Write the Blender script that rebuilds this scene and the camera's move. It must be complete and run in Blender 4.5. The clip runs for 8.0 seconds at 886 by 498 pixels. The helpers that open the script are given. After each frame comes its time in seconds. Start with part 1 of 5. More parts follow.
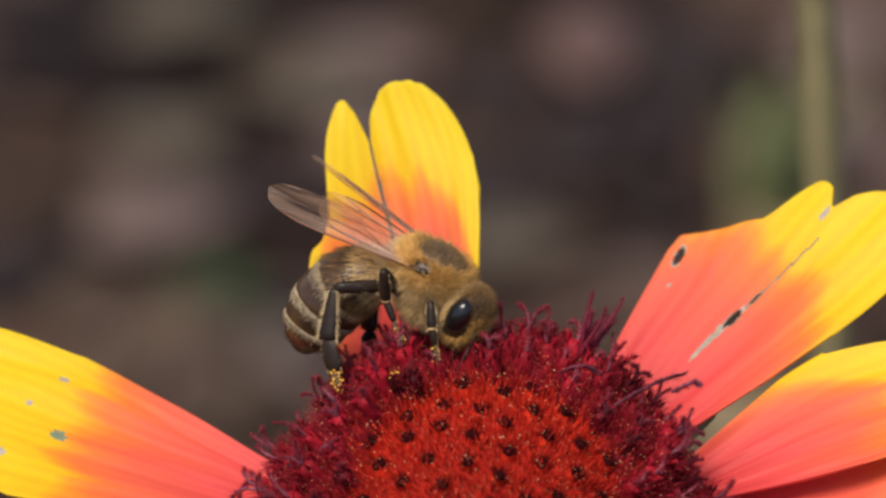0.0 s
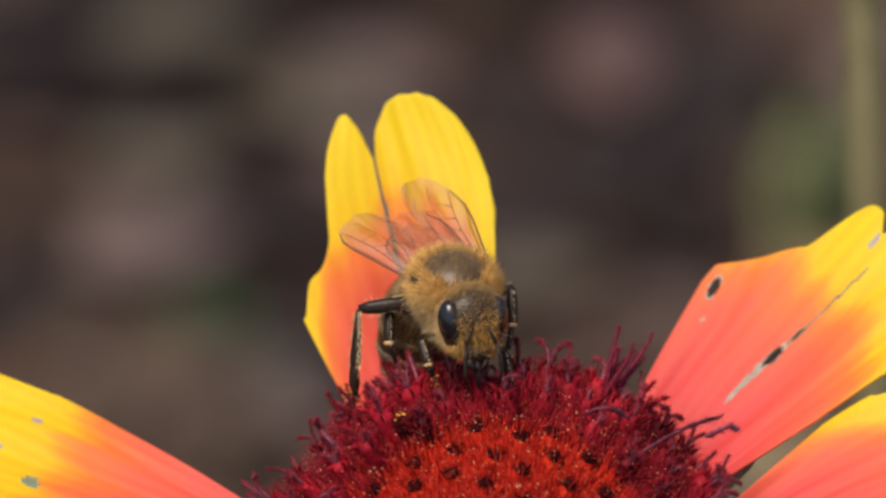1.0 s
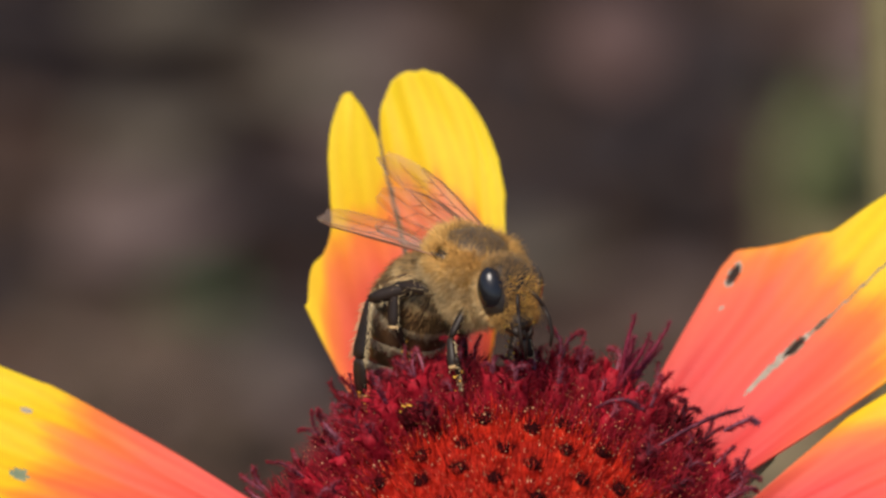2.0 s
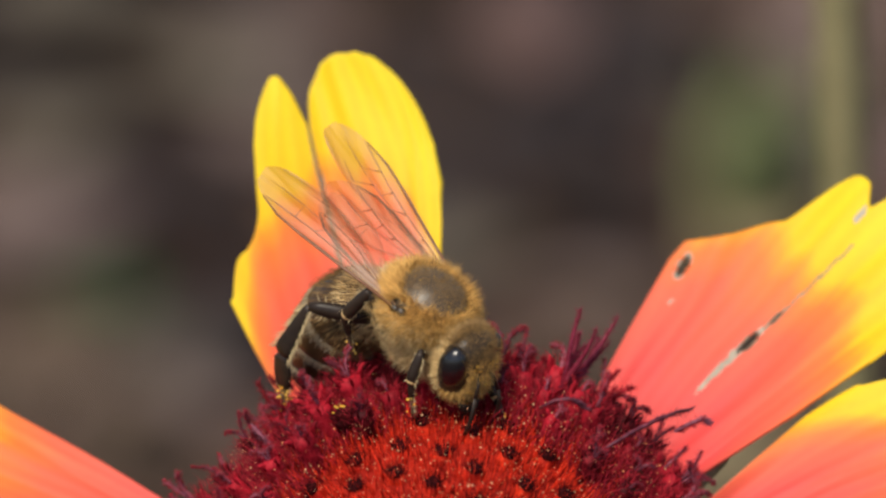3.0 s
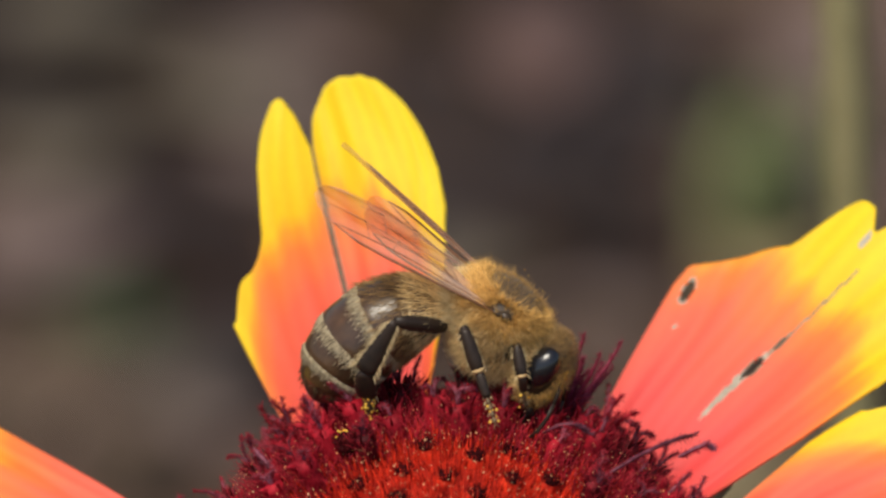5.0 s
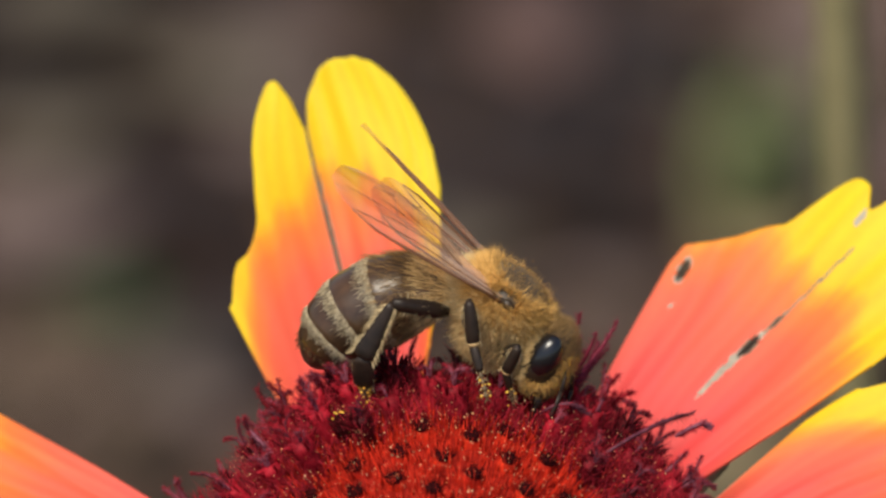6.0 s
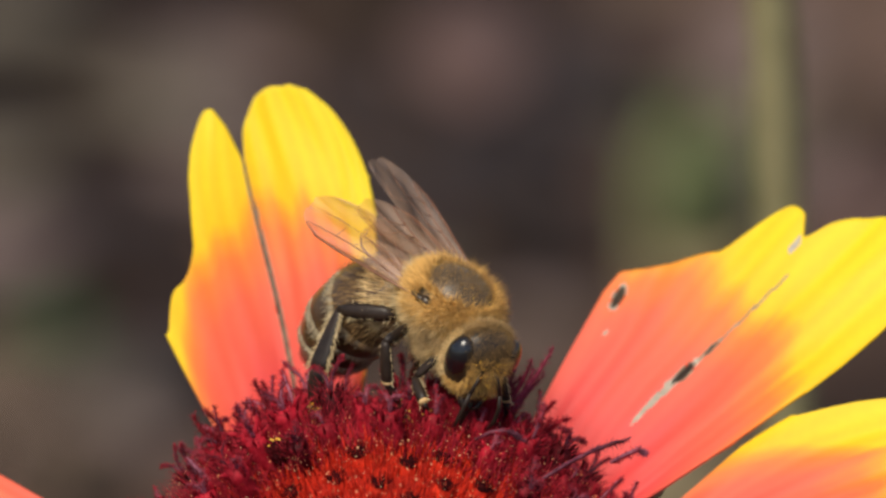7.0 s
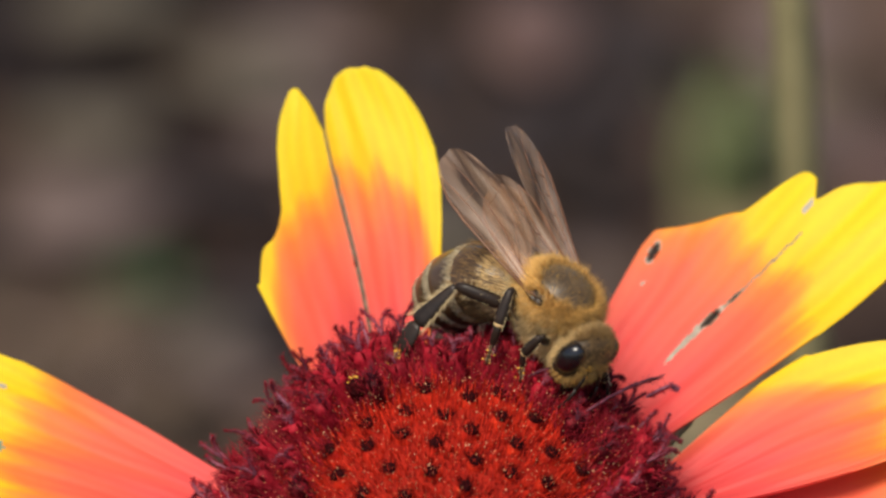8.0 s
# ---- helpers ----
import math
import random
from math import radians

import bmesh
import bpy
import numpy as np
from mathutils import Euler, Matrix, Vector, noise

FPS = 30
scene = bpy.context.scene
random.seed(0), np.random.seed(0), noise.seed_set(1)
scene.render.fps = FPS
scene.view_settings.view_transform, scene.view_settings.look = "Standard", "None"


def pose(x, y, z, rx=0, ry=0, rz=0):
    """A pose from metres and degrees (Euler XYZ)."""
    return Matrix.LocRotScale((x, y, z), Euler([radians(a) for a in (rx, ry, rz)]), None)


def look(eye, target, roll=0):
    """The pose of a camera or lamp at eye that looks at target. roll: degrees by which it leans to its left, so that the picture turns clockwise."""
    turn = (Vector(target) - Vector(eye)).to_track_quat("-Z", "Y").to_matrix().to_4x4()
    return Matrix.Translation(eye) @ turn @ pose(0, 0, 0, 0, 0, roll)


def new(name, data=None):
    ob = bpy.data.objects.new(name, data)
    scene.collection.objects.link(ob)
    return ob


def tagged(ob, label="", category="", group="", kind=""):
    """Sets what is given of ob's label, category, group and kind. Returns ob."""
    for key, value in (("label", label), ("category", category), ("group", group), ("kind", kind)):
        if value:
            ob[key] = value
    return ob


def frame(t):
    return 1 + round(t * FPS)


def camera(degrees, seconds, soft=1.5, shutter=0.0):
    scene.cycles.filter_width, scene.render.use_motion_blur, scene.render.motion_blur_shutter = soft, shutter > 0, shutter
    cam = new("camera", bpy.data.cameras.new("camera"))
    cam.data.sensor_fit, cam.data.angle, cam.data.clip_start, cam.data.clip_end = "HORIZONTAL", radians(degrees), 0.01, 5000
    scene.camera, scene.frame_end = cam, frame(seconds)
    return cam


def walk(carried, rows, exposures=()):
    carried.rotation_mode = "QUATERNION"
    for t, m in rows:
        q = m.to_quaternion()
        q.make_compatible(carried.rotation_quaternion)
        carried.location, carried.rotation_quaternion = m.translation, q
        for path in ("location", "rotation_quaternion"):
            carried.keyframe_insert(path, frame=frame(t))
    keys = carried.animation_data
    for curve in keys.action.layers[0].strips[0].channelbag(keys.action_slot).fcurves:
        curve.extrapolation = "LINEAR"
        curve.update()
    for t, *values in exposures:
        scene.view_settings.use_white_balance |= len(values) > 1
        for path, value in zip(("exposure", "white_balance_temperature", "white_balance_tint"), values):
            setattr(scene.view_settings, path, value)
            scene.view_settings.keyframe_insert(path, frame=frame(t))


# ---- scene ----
from mathutils import Quaternion

MM = 0.001
HEIGHT = 0.14                     # the flower's ring of petals above the soil
VIEW = Matrix.Translation((0, 0, HEIGHT)) @ Matrix.Rotation(radians(62), 4, "X")
FLOWER = Matrix.Translation((0, 0, HEIGHT)) @ Matrix.Rotation(radians(22), 4, "X")
DISC_R, DISC_H = 11.7, 9.8        # the disc's dome, in millimetres

DISC = Matrix.Translation((1.1 * MM, 0.65 * MM, 0.55 * MM)) @ Matrix.Rotation(radians(10), 4, "X")   # the disc on its flower

# ---- camera and its walk ----
CAMERA = [  # seconds; metres in the view frame; degrees of pan, tilt and roll
    (0.0, 0.00141, 0.01667, 0.89446, -0.1633, 0.0472, -0.059),
    (0.1, 0.00141, 0.01667, 0.89285, -0.1291, 0.0281, 0.085),
    (0.2, 0.00141, 0.01667, 0.89124, -0.1167, -0.0101, 0.229),
    (0.3, 0.00141, 0.01667, 0.88964, -0.0945, -0.0491, 0.373),
    (0.4, 0.00141, 0.01667, 0.88803, -0.0951, -0.0873, 0.517),
    (0.5, 0.00141, 0.01667, 0.88642, -0.2251, -0.0915, 0.661),
    (0.6, 0.00141, 0.01667, 0.87164, -0.2392, -0.0758, 0.562),
    (0.7, 0.00141, 0.01667, 0.85685, -0.2512, -0.0820, 0.464),
    (0.8, 0.00141, 0.01667, 0.86706, -0.2585, -0.0619, 0.365),
    (0.9, 0.00141, 0.01667, 0.83328, -0.2326, 0.1361, 0.266),
    (1.0, 0.00141, 0.01667, 0.81249, -0.2189, 0.1519, 0.167),
    (1.1, 0.00141, 0.01667, 0.80682, -0.2767, 0.1499, 0.192),
    (1.2, 0.00141, 0.01667, 0.80115, -0.3068, 0.1385, 0.218),
    (1.3, 0.00141, 0.01667, 0.79548, -0.3176, 0.1118, 0.243),
    (1.4, 0.00141, 0.01667, 0.78981, -0.3160, 0.0909, 0.268),
    (1.5, 0.00141, 0.01667, 0.78414, -0.3201, 0.0873, 0.294),
    (1.6, 0.00106, 0.01667, 0.78570, -0.2808, 0.0596, 0.344),
    (1.7, 0.00070, 0.01667, 0.78727, -0.2142, 0.1048, 0.394),
    (2.8, -0.00323, 0.01667, 0.73577, 0.1506, 0.0827, 0.149),
    (2.9, -0.00359, 0.01667, 0.73582, 0.3417, 0.0649, 0.150),
    (3.0, -0.00357, 0.01667, 0.73587, 0.3411, 0.0830, 0.151),
    (3.1, -0.00355, 0.01667, 0.73553, 0.3695, 0.0670, 0.155),
    (3.2, -0.00353, 0.01667, 0.73520, 0.3424, 0.0489, 0.159),
    (3.3, -0.00351, 0.01667, 0.73486, 0.3470, 0.0185, 0.163),
    (3.4, -0.00349, 0.01667, 0.73453, 0.3620, 0.0033, 0.168),
    (3.5, -0.00347, 0.01667, 0.73419, 0.3803, -0.0022, 0.172),
    (3.6, -0.00345, 0.01667, 0.73347, 0.3877, -0.0172, 0.209),
    (3.7, -0.00343, 0.01667, 0.73274, 0.2433, -0.0118, 0.247),
    (3.8, -0.00341, 0.01667, 0.73202, 0.2893, -0.0132, 0.285),
    (3.9, -0.00339, 0.01667, 0.73129, 0.1728, -0.0251, 0.322),
    (4.0, -0.00337, 0.01667, 0.73057, 0.1873, -0.0258, 0.360),
    (4.1, -0.00335, 0.01667, 0.73120, 0.1764, -0.0078, 0.319),
    (4.2, -0.00333, 0.01667, 0.73182, 0.2067, 0.0162, 0.278),
    (4.3, -0.00331, 0.01667, 0.73245, 0.2656, 0.0526, 0.238),
    (4.4, -0.00329, 0.01667, 0.73308, 0.2939, 0.1243, 0.197),
    (4.5, -0.00327, 0.01667, 0.73370, 0.3063, 0.1041, 0.156),
    (4.6, -0.00325, 0.01667, 0.73372, 0.3135, 0.1012, 0.188),
    (4.7, -0.00323, 0.01667, 0.73373, 0.2835, 0.0752, 0.219),
    (4.8, -0.00321, 0.01667, 0.73374, 0.3071, 0.0551, 0.251),
    (4.9, -0.00319, 0.01667, 0.73375, 0.2862, 0.1497, 0.283),
    (5.0, -0.00317, 0.01667, 0.73376, 0.2981, 0.1650, 0.314),
    (5.2, -0.00314, 0.01667, 0.73337, 0.3263, 0.1355, 0.379),
    (6.3, -0.00292, 0.01667, 0.73413, 0.3056, 0.0990, -0.298),
    (6.4, -0.00290, 0.01667, 0.73492, 0.3058, 0.1685, -0.349),
    (6.5, -0.00288, 0.01667, 0.73571, 0.2803, 0.2440, -0.401),
    (6.6, -0.00286, 0.01667, 0.73582, 0.2365, 0.1982, -0.350),
    (6.7, -0.00284, 0.01667, 0.73593, 0.3295, 0.1430, -0.300),
    (6.8, -0.00282, 0.01667, 0.73604, 0.4419, 0.1433, -0.250),
    (6.9, -0.00280, 0.01667, 0.73616, 0.5544, 0.1382, -0.199),
    (7.0, -0.00278, 0.01667, 0.73627, 0.5005, 0.1920, -0.149),
    (7.1, -0.00276, 0.01667, 0.73582, 0.4516, 0.1809, -0.071),
    (7.2, -0.00274, 0.01667, 0.73536, 0.4075, 0.1754, 0.008),
    (7.3, -0.00272, 0.01667, 0.73491, 0.2813, 0.0712, 0.087),
    (7.4, -0.00270, 0.01667, 0.73446, 0.2424, -0.0312, 0.165),
    (7.5, -0.00268, 0.01667, 0.73400, 0.2551, -0.0446, 0.244),
    (7.6, -0.00266, 0.01667, 0.75809, 0.2713, -0.0072, 0.144),
    (7.7, -0.00265, 0.01667, 0.78238, 0.3114, 0.0057, 0.044),
    (7.8, -0.00263, 0.01667, 0.79370, 0.2890, 0.0242, -0.056),
    (7.9, -0.00261, 0.01667, 0.82480, 0.2587, 0.0250, -0.156),
    (8.0, -0.00259, 0.01667, 0.84235, 0.2318, 0.0380, -0.256),
]


def aim(x, y, z, pan, tilt, roll):
    return (VIEW @ Matrix.Translation((x, y, z)) @ Matrix.Rotation(radians(-pan), 4, "Y")
            @ Matrix.Rotation(radians(tilt), 4, "X") @ Matrix.Rotation(radians(roll), 4, "Z"))


cam = camera(3.0, 8.0, soft=2.5)
walk(cam, [(t, aim(*row)) for t, *row in CAMERA],
     exposures=[(0.0, 0.16, 6500, 16), (1.7, 0.14, 6500, 16), (2.8, 0.36, 6500, 10), (5.2, 0.32, 6500, 9), (8.0, 0.34, 6500, 10)])

# ---- world, sun, exposure ----
world = bpy.data.worlds.new("sky")
scene.world = world
world.use_nodes = True
sky = world.node_tree.nodes.new("ShaderNodeTexSky")
sky.sky_type, sky.sun_disc = "NISHITA", False
sky.sun_elevation, sky.sun_rotation = radians(58), radians(200)
backing = world.node_tree.nodes["Background"]
backing.inputs["Strength"].default_value = 0.105
world.node_tree.links.new(sky.outputs["Color"], backing.inputs["Color"])

sun = new("sun", bpy.data.lights.new("sun", "SUN"))
sun.data.energy, sun.data.angle, sun.data.color = 3.9, radians(25), (1.0, 0.91, 0.76)
sun.matrix_world = look((-0.35, -0.5, 1.25), (0, 0, 0))


# ---- materials ----
def nodes_of(name):
    m = bpy.data.materials.new(name)
    m.use_nodes = True
    return m, m.node_tree.nodes, m.node_tree.links, m.node_tree.nodes["Principled BSDF"]


def noise_tex(n, l, scale, detail=4, source="Object", stretch=(1, 1, 1)):
    coord, mapping, tex = n.new("ShaderNodeTexCoord"), n.new("ShaderNodeMapping"), n.new("ShaderNodeTexNoise")
    mapping.inputs["Scale"].default_value = stretch
    tex.inputs["Scale"].default_value, tex.inputs["Detail"].default_value = scale, detail
    l.new(coord.outputs[source], mapping.inputs["Vector"])
    l.new(mapping.outputs["Vector"], tex.inputs["Vector"])
    return tex.outputs["Fac"]


def ramp(n, l, fac, stops):
    r = n.new("ShaderNodeValToRGB")
    e = r.color_ramp.elements
    while len(e) < len(stops):
        e.new(0.5)
    for k, (p, c) in zip(e, stops):
        k.position, k.color = p, (*c, 1)
    l.new(fac, r.inputs["Fac"])
    return r.outputs["Color"]


def bump(n, l, height, b, strength, distance):
    k = n.new("ShaderNodeBump")
    k.inputs["Strength"].default_value, k.inputs["Distance"].default_value = strength, distance
    l.new(height, k.inputs["Height"])
    l.new(k.outputs["Normal"], b.inputs["Normal"])


def math_node(n, l, op, a, c):
    k = n.new("ShaderNodeMath")
    k.operation = op
    for i, v in enumerate((a, c)):
        if isinstance(v, (int, float)):
            k.inputs[i].default_value = v
        else:
            l.new(v, k.inputs[i])
    return k.outputs[0]


def plain(name, dark, light, scale=900, rough=0.6, spec=0.4, grain=0.3, depth=0.0001, source="Object", stretch=(1, 1, 1), random_tint=0.0):
    """A surface mottled between two colours at two scales, with fine relief."""
    m, n, l, b = nodes_of(name)
    big, fine = noise_tex(n, l, scale, 3, source, stretch), noise_tex(n, l, scale * 5, 3, source, stretch)
    mix = math_node(n, l, "ADD", math_node(n, l, "MULTIPLY", big, 0.65), math_node(n, l, "MULTIPLY", fine, 0.35))
    if random_tint:
        info = n.new("ShaderNodeObjectInfo")
        mix = math_node(n, l, "ADD", mix, math_node(n, l, "MULTIPLY", math_node(n, l, "SUBTRACT", info.outputs["Random"], 0.5), random_tint))
    l.new(ramp(n, l, mix, [(0.3, dark), (0.7, light)]), b.inputs["Base Color"])
    b.inputs["Roughness"].default_value, b.inputs["Specular IOR Level"].default_value = rough, spec
    bump(n, l, fine, b, grain, depth)
    return m


def hair_material(name, dark, light, shine=0.3):
    """Each hair its own tint."""
    m, n, l, b = nodes_of(name)
    geo = n.new("ShaderNodeNewGeometry")
    l.new(ramp(n, l, geo.outputs["Random Per Island"], [(0.0, dark), (1.0, light)]), b.inputs["Base Color"])
    b.inputs["Roughness"].default_value, b.inputs["Specular IOR Level"].default_value = 0.55, shine
    return m


def petal_material():
    m, n, l, b = nodes_of("petal_skin")
    uv = n.new("ShaderNodeUVMap")
    part_uv = n.new("ShaderNodeSeparateXYZ")
    l.new(uv.outputs["UV"], part_uv.inputs[0])
    u, v = part_uv.outputs[0], part_uv.outputs[1]
    mapping, tex = n.new("ShaderNodeMapping"), n.new("ShaderNodeTexNoise")
    mapping.inputs["Scale"].default_value = (1.2, 6.5, 1)
    tex.inputs["Scale"].default_value, tex.inputs["Detail"].default_value = 1.0, 4
    l.new(uv.outputs["UV"], mapping.inputs["Vector"])
    l.new(mapping.outputs["Vector"], tex.inputs["Vector"])
    # tongues of colour that run along the petal
    shift = math_node(n, l, "MULTIPLY", math_node(n, l, "SUBTRACT", tex.outputs["Fac"], 0.5), 0.24)
    t = math_node(n, l, "ADD", u, shift)
    colour = ramp(n, l, t, [(0.0, (0.60, 0.026, 0.034)), (0.26, (0.83, 0.090, 0.080)), (0.47, (0.88, 0.150, 0.068)),
                            (0.57, (0.90, 0.225, 0.040)), (0.62, (0.90, 0.37, 0.020)), (0.66, (0.90, 0.59, 0.005)), (0.74, (0.89, 0.65, 0.006)), (1.0, (0.88, 0.70, 0.010))])
    # fine veins and freckles
    wave = n.new("ShaderNodeTexWave")
    wave.bands_direction = "Y"
    wave.inputs["Scale"].default_value, wave.inputs["Distortion"].default_value, wave.inputs["Detail"].default_value = 4.2, 5.0, 4
    wave.inputs["Detail Scale"].default_value = 0.6
    l.new(uv.outputs["UV"], wave.inputs["Vector"])
    vein = n.new("ShaderNodeMix")
    vein.data_type, vein.blend_type = "RGBA", "MULTIPLY"
    l.new(math_node(n, l, "MULTIPLY", wave.outputs["Fac"], 0.13), vein.inputs["Factor"])
    l.new(colour, vein.inputs[6])
    vein.inputs[7].default_value = (0.75, 0.35, 0.3, 1)
    grain = noise_tex(n, l, 2600, 3)
    spots = n.new("ShaderNodeMix")
    spots.data_type, spots.blend_type = "RGBA", "MULTIPLY"
    l.new(math_node(n, l, "MULTIPLY", grain, 0.22), spots.inputs["Factor"])
    l.new(vein.outputs[2], spots.inputs[6])
    spots.inputs[7].default_value = (0.7, 0.5, 0.5, 1)
    l.new(spots.outputs[2], b.inputs["Base Color"])
    b.inputs["Roughness"].default_value, b.inputs["Specular IOR Level"].default_value = 0.55, 0.3
    b.inputs["Sheen Weight"].default_value = 0.12
    height = math_node(n, l, "ADD", math_node(n, l, "MULTIPLY", wave.outputs["Fac"], 0.7), math_node(n, l, "MULTIPLY", grain, 0.3))
    bump(n, l, height, b, 0.13, 0.0001)
    glow = n.new("ShaderNodeBsdfTranslucent")
    l.new(spots.outputs[2], glow.inputs["Color"])
    mix = n.new("ShaderNodeMixShader")
    mix.inputs["Fac"].default_value = 0.3
    l.new(b.outputs[0], mix.inputs[1])
    l.new(glow.outputs[0], mix.inputs[2])
    l.new(mix.outputs[0], n["Material Output"].inputs["Surface"])
    return m


def wing_material():
    """A thin amber film, pleated along its length, with a faint gloss."""
    m, n, l, b = nodes_of("wing_membrane")
    b.inputs["Roughness"].default_value, b.inputs["Specular IOR Level"].default_value = 0.45, 0.3
    pleat = noise_tex(n, l, 420, 2, "Object", (0.35, 2.6, 1))
    bump(n, l, pleat, b, 0.8, 0.0003)
    l.new(ramp(n, l, noise_tex(n, l, 260, 2, "Object", (0.45, 3.0, 1)), [(0.40, (0.32, 0.19, 0.11)), (0.46, (0.07, 0.035, 0.020)), (0.50, (0.40, 0.25, 0.16)), (0.66, (0.60, 0.43, 0.34))]), b.inputs["Base Color"])
    clear = n.new("ShaderNodeBsdfTransparent")
    clear.inputs["Color"].default_value = (0.94, 0.84, 0.73, 1)
    film = n.new("ShaderNodeMixShader")
    streak = noise_tex(n, l, 300, 3, "Object", (0.4, 3.4, 1))
    l.new(ramp(n, l, streak, [(0.36, (0.15, 0.15, 0.15)), (0.54, (0.28, 0.28, 0.28)), (0.66, (0.50, 0.50, 0.50))]), film.inputs["Fac"])
    l.new(clear.outputs[0], film.inputs[1])
    l.new(b.outputs[0], film.inputs[2])
    gloss = n.new("ShaderNodeBsdfGlossy")
    gloss.inputs["Roughness"].default_value = 0.42
    gloss.inputs["Color"].default_value = (0.9, 0.82, 0.76, 1)
    l.new(b.inputs["Normal"].links[0].from_socket, gloss.inputs["Normal"])
    mix = n.new("ShaderNodeMixShader")
    facing = n.new("ShaderNodeLayerWeight")
    facing.inputs["Blend"].default_value = 0.35
    l.new(math_node(n, l, "MULTIPLY", facing.outputs["Facing"], 0.07), mix.inputs["Fac"])
    l.new(film.outputs[0], mix.inputs[1])
    l.new(gloss.outputs[0], mix.inputs[2])
    l.new(mix.outputs[0], n["Material Output"].inputs["Surface"])
    return m


PETAL = petal_material()
BLEMISH = plain("dry_petal_tissue", (0.24, 0.20, 0.15), (0.46, 0.40, 0.31), 1500, 0.8)
GREEN_MARK = plain("green_blemish", (0.10, 0.14, 0.08), (0.25, 0.28, 0.16), 1500, 0.8)
TEAR_EDGE = plain("torn_petal_edge", (0.09, 0.05, 0.03), (0.35, 0.27, 0.18), 1800, 0.8)
DOME = plain("receptacle", (0.15, 0.004, 0.003), (0.34, 0.018, 0.008), 1200, 0.85, 0.1)
TUBE = plain("floret_tube", (0.30, 0.007, 0.004), (0.71, 0.040, 0.012), 1400, 0.65, 0.15, 0.4, source="Object", stretch=(1, 1, 0.3), random_tint=0.5)
DARK_TIP = plain("floret_dark_tip", (0.012, 0.002, 0.002), (0.05, 0.004, 0.005), 2500, 0.9, 0.05)
MAROON = plain("floret_maroon", (0.045, 0.0010, 0.003), (0.36, 0.010, 0.022), 2600, 0.6, 0.15, random_tint=0.6)
STYLE = plain("style_purple", (0.085, 0.018, 0.030), (0.30, 0.095, 0.135), 1600, 0.6, 0.2, random_tint=0.5)
BRISTLE = hair_material("bristle", (0.10, 0.002, 0.002), (0.72, 0.036, 0.014), 0.06)
FRINGE = hair_material("fringe_hair", (0.030, 0.001, 0.002), (0.46, 0.022, 0.040), 0.10)
TUFT = plain("mauve_tuft", (0.16, 0.012, 0.030), (0.46, 0.095, 0.16), 1600, 0.6, 0.2, random_tint=0.4)
POLLEN_YELLOW = hair_material("yellow_pollen", (0.70, 0.30, 0.02), (0.9, 0.58, 0.08), 0.3)
POLLEN = hair_material("pollen", (0.74, 0.20, 0.06), (0.94, 0.62, 0.34), 0.3)
GREEN = plain("stem_green", (0.15, 0.145, 0.06), (0.28, 0.27, 0.13), 500, 0.6)
BRACT = plain("bract_green", (0.16, 0.18, 0.08), (0.34, 0.34, 0.17), 900, 0.7)
FUR = hair_material("golden_fur", (0.25, 0.122, 0.030), (0.87, 0.515, 0.150))
FUR_TAN = hair_material("tan_fur", (0.43, 0.255, 0.085), (0.94, 0.68, 0.33))
FUR_MID = hair_material("grey_brown_fur", (0.09, 0.050, 0.018), (0.43, 0.26, 0.100))
FUR_DARK = hair_material("brown_fur", (0.028, 0.016, 0.008), (0.15, 0.085, 0.028))
FUR_PALE = hair_material("pale_fur", (0.42, 0.30, 0.14), (0.82, 0.65, 0.37))
BAND_FUR = hair_material("band_fur", (0.26, 0.20, 0.115), (0.72, 0.60, 0.40))
SHELL = plain("brown_black_shell", (0.020, 0.011, 0.005), (0.085, 0.042, 0.018), 500, 0.3, 0.5, 0.1, 0.00002)
HEAD_SHELL = plain("black_head_shell", (0.010, 0.007, 0.005), (0.035, 0.022, 0.012), 1200, 0.4, 0.4, 0.3)
SHIELD = plain("thorax_shell", (0.034, 0.022, 0.012), (0.12, 0.078, 0.038), 700, 0.42, 0.5, 0.3, 0.00003)
EYE = plain("compound_eye", (0.004, 0.004, 0.005), (0.010, 0.009, 0.010), 3000, 0.27, 0.6, 0.15, 0.00002)
LEG = plain("leg_shell", (0.008, 0.006, 0.005), (0.034, 0.021, 0.014), 500, 0.42, 0.22, 0.12, 0.00002)
TARSUS = plain("brown_tarsus", (0.06, 0.035, 0.015), (0.22, 0.13, 0.06), 1500, 0.5)
JOINT = plain("leg_joint", (0.40, 0.24, 0.09), (0.6, 0.42, 0.2), 1500, 0.6)
VEIN = plain("wing_vein", (0.11, 0.045, 0.022), (0.24, 0.11, 0.055), 1500, 0.4)
WING = wing_material()


def soil_material():
    m, n, l, b = nodes_of("soil")
    big, mid, fine = noise_tex(n, l, 34, 2), noise_tex(n, l, 140, 4), noise_tex(n, l, 900, 5)
    mix = math_node(n, l, "ADD", math_node(n, l, "MULTIPLY", big, 0.6),
                    math_node(n, l, "ADD", math_node(n, l, "MULTIPLY", mid, 0.28), math_node(n, l, "MULTIPLY", fine, 0.12)))
    l.new(ramp(n, l, mix, [(0.40, (0.0065, 0.0034, 0.0030)), (0.48, (0.031, 0.0175, 0.0132)), (0.57, (0.132, 0.083, 0.062))]), b.inputs["Base Color"])
    b.inputs["Roughness"].default_value = 0.95
    b.inputs["Specular IOR Level"].default_value = 0.15
    bump(n, l, fine, b, 0.8, 0.004)
    return m


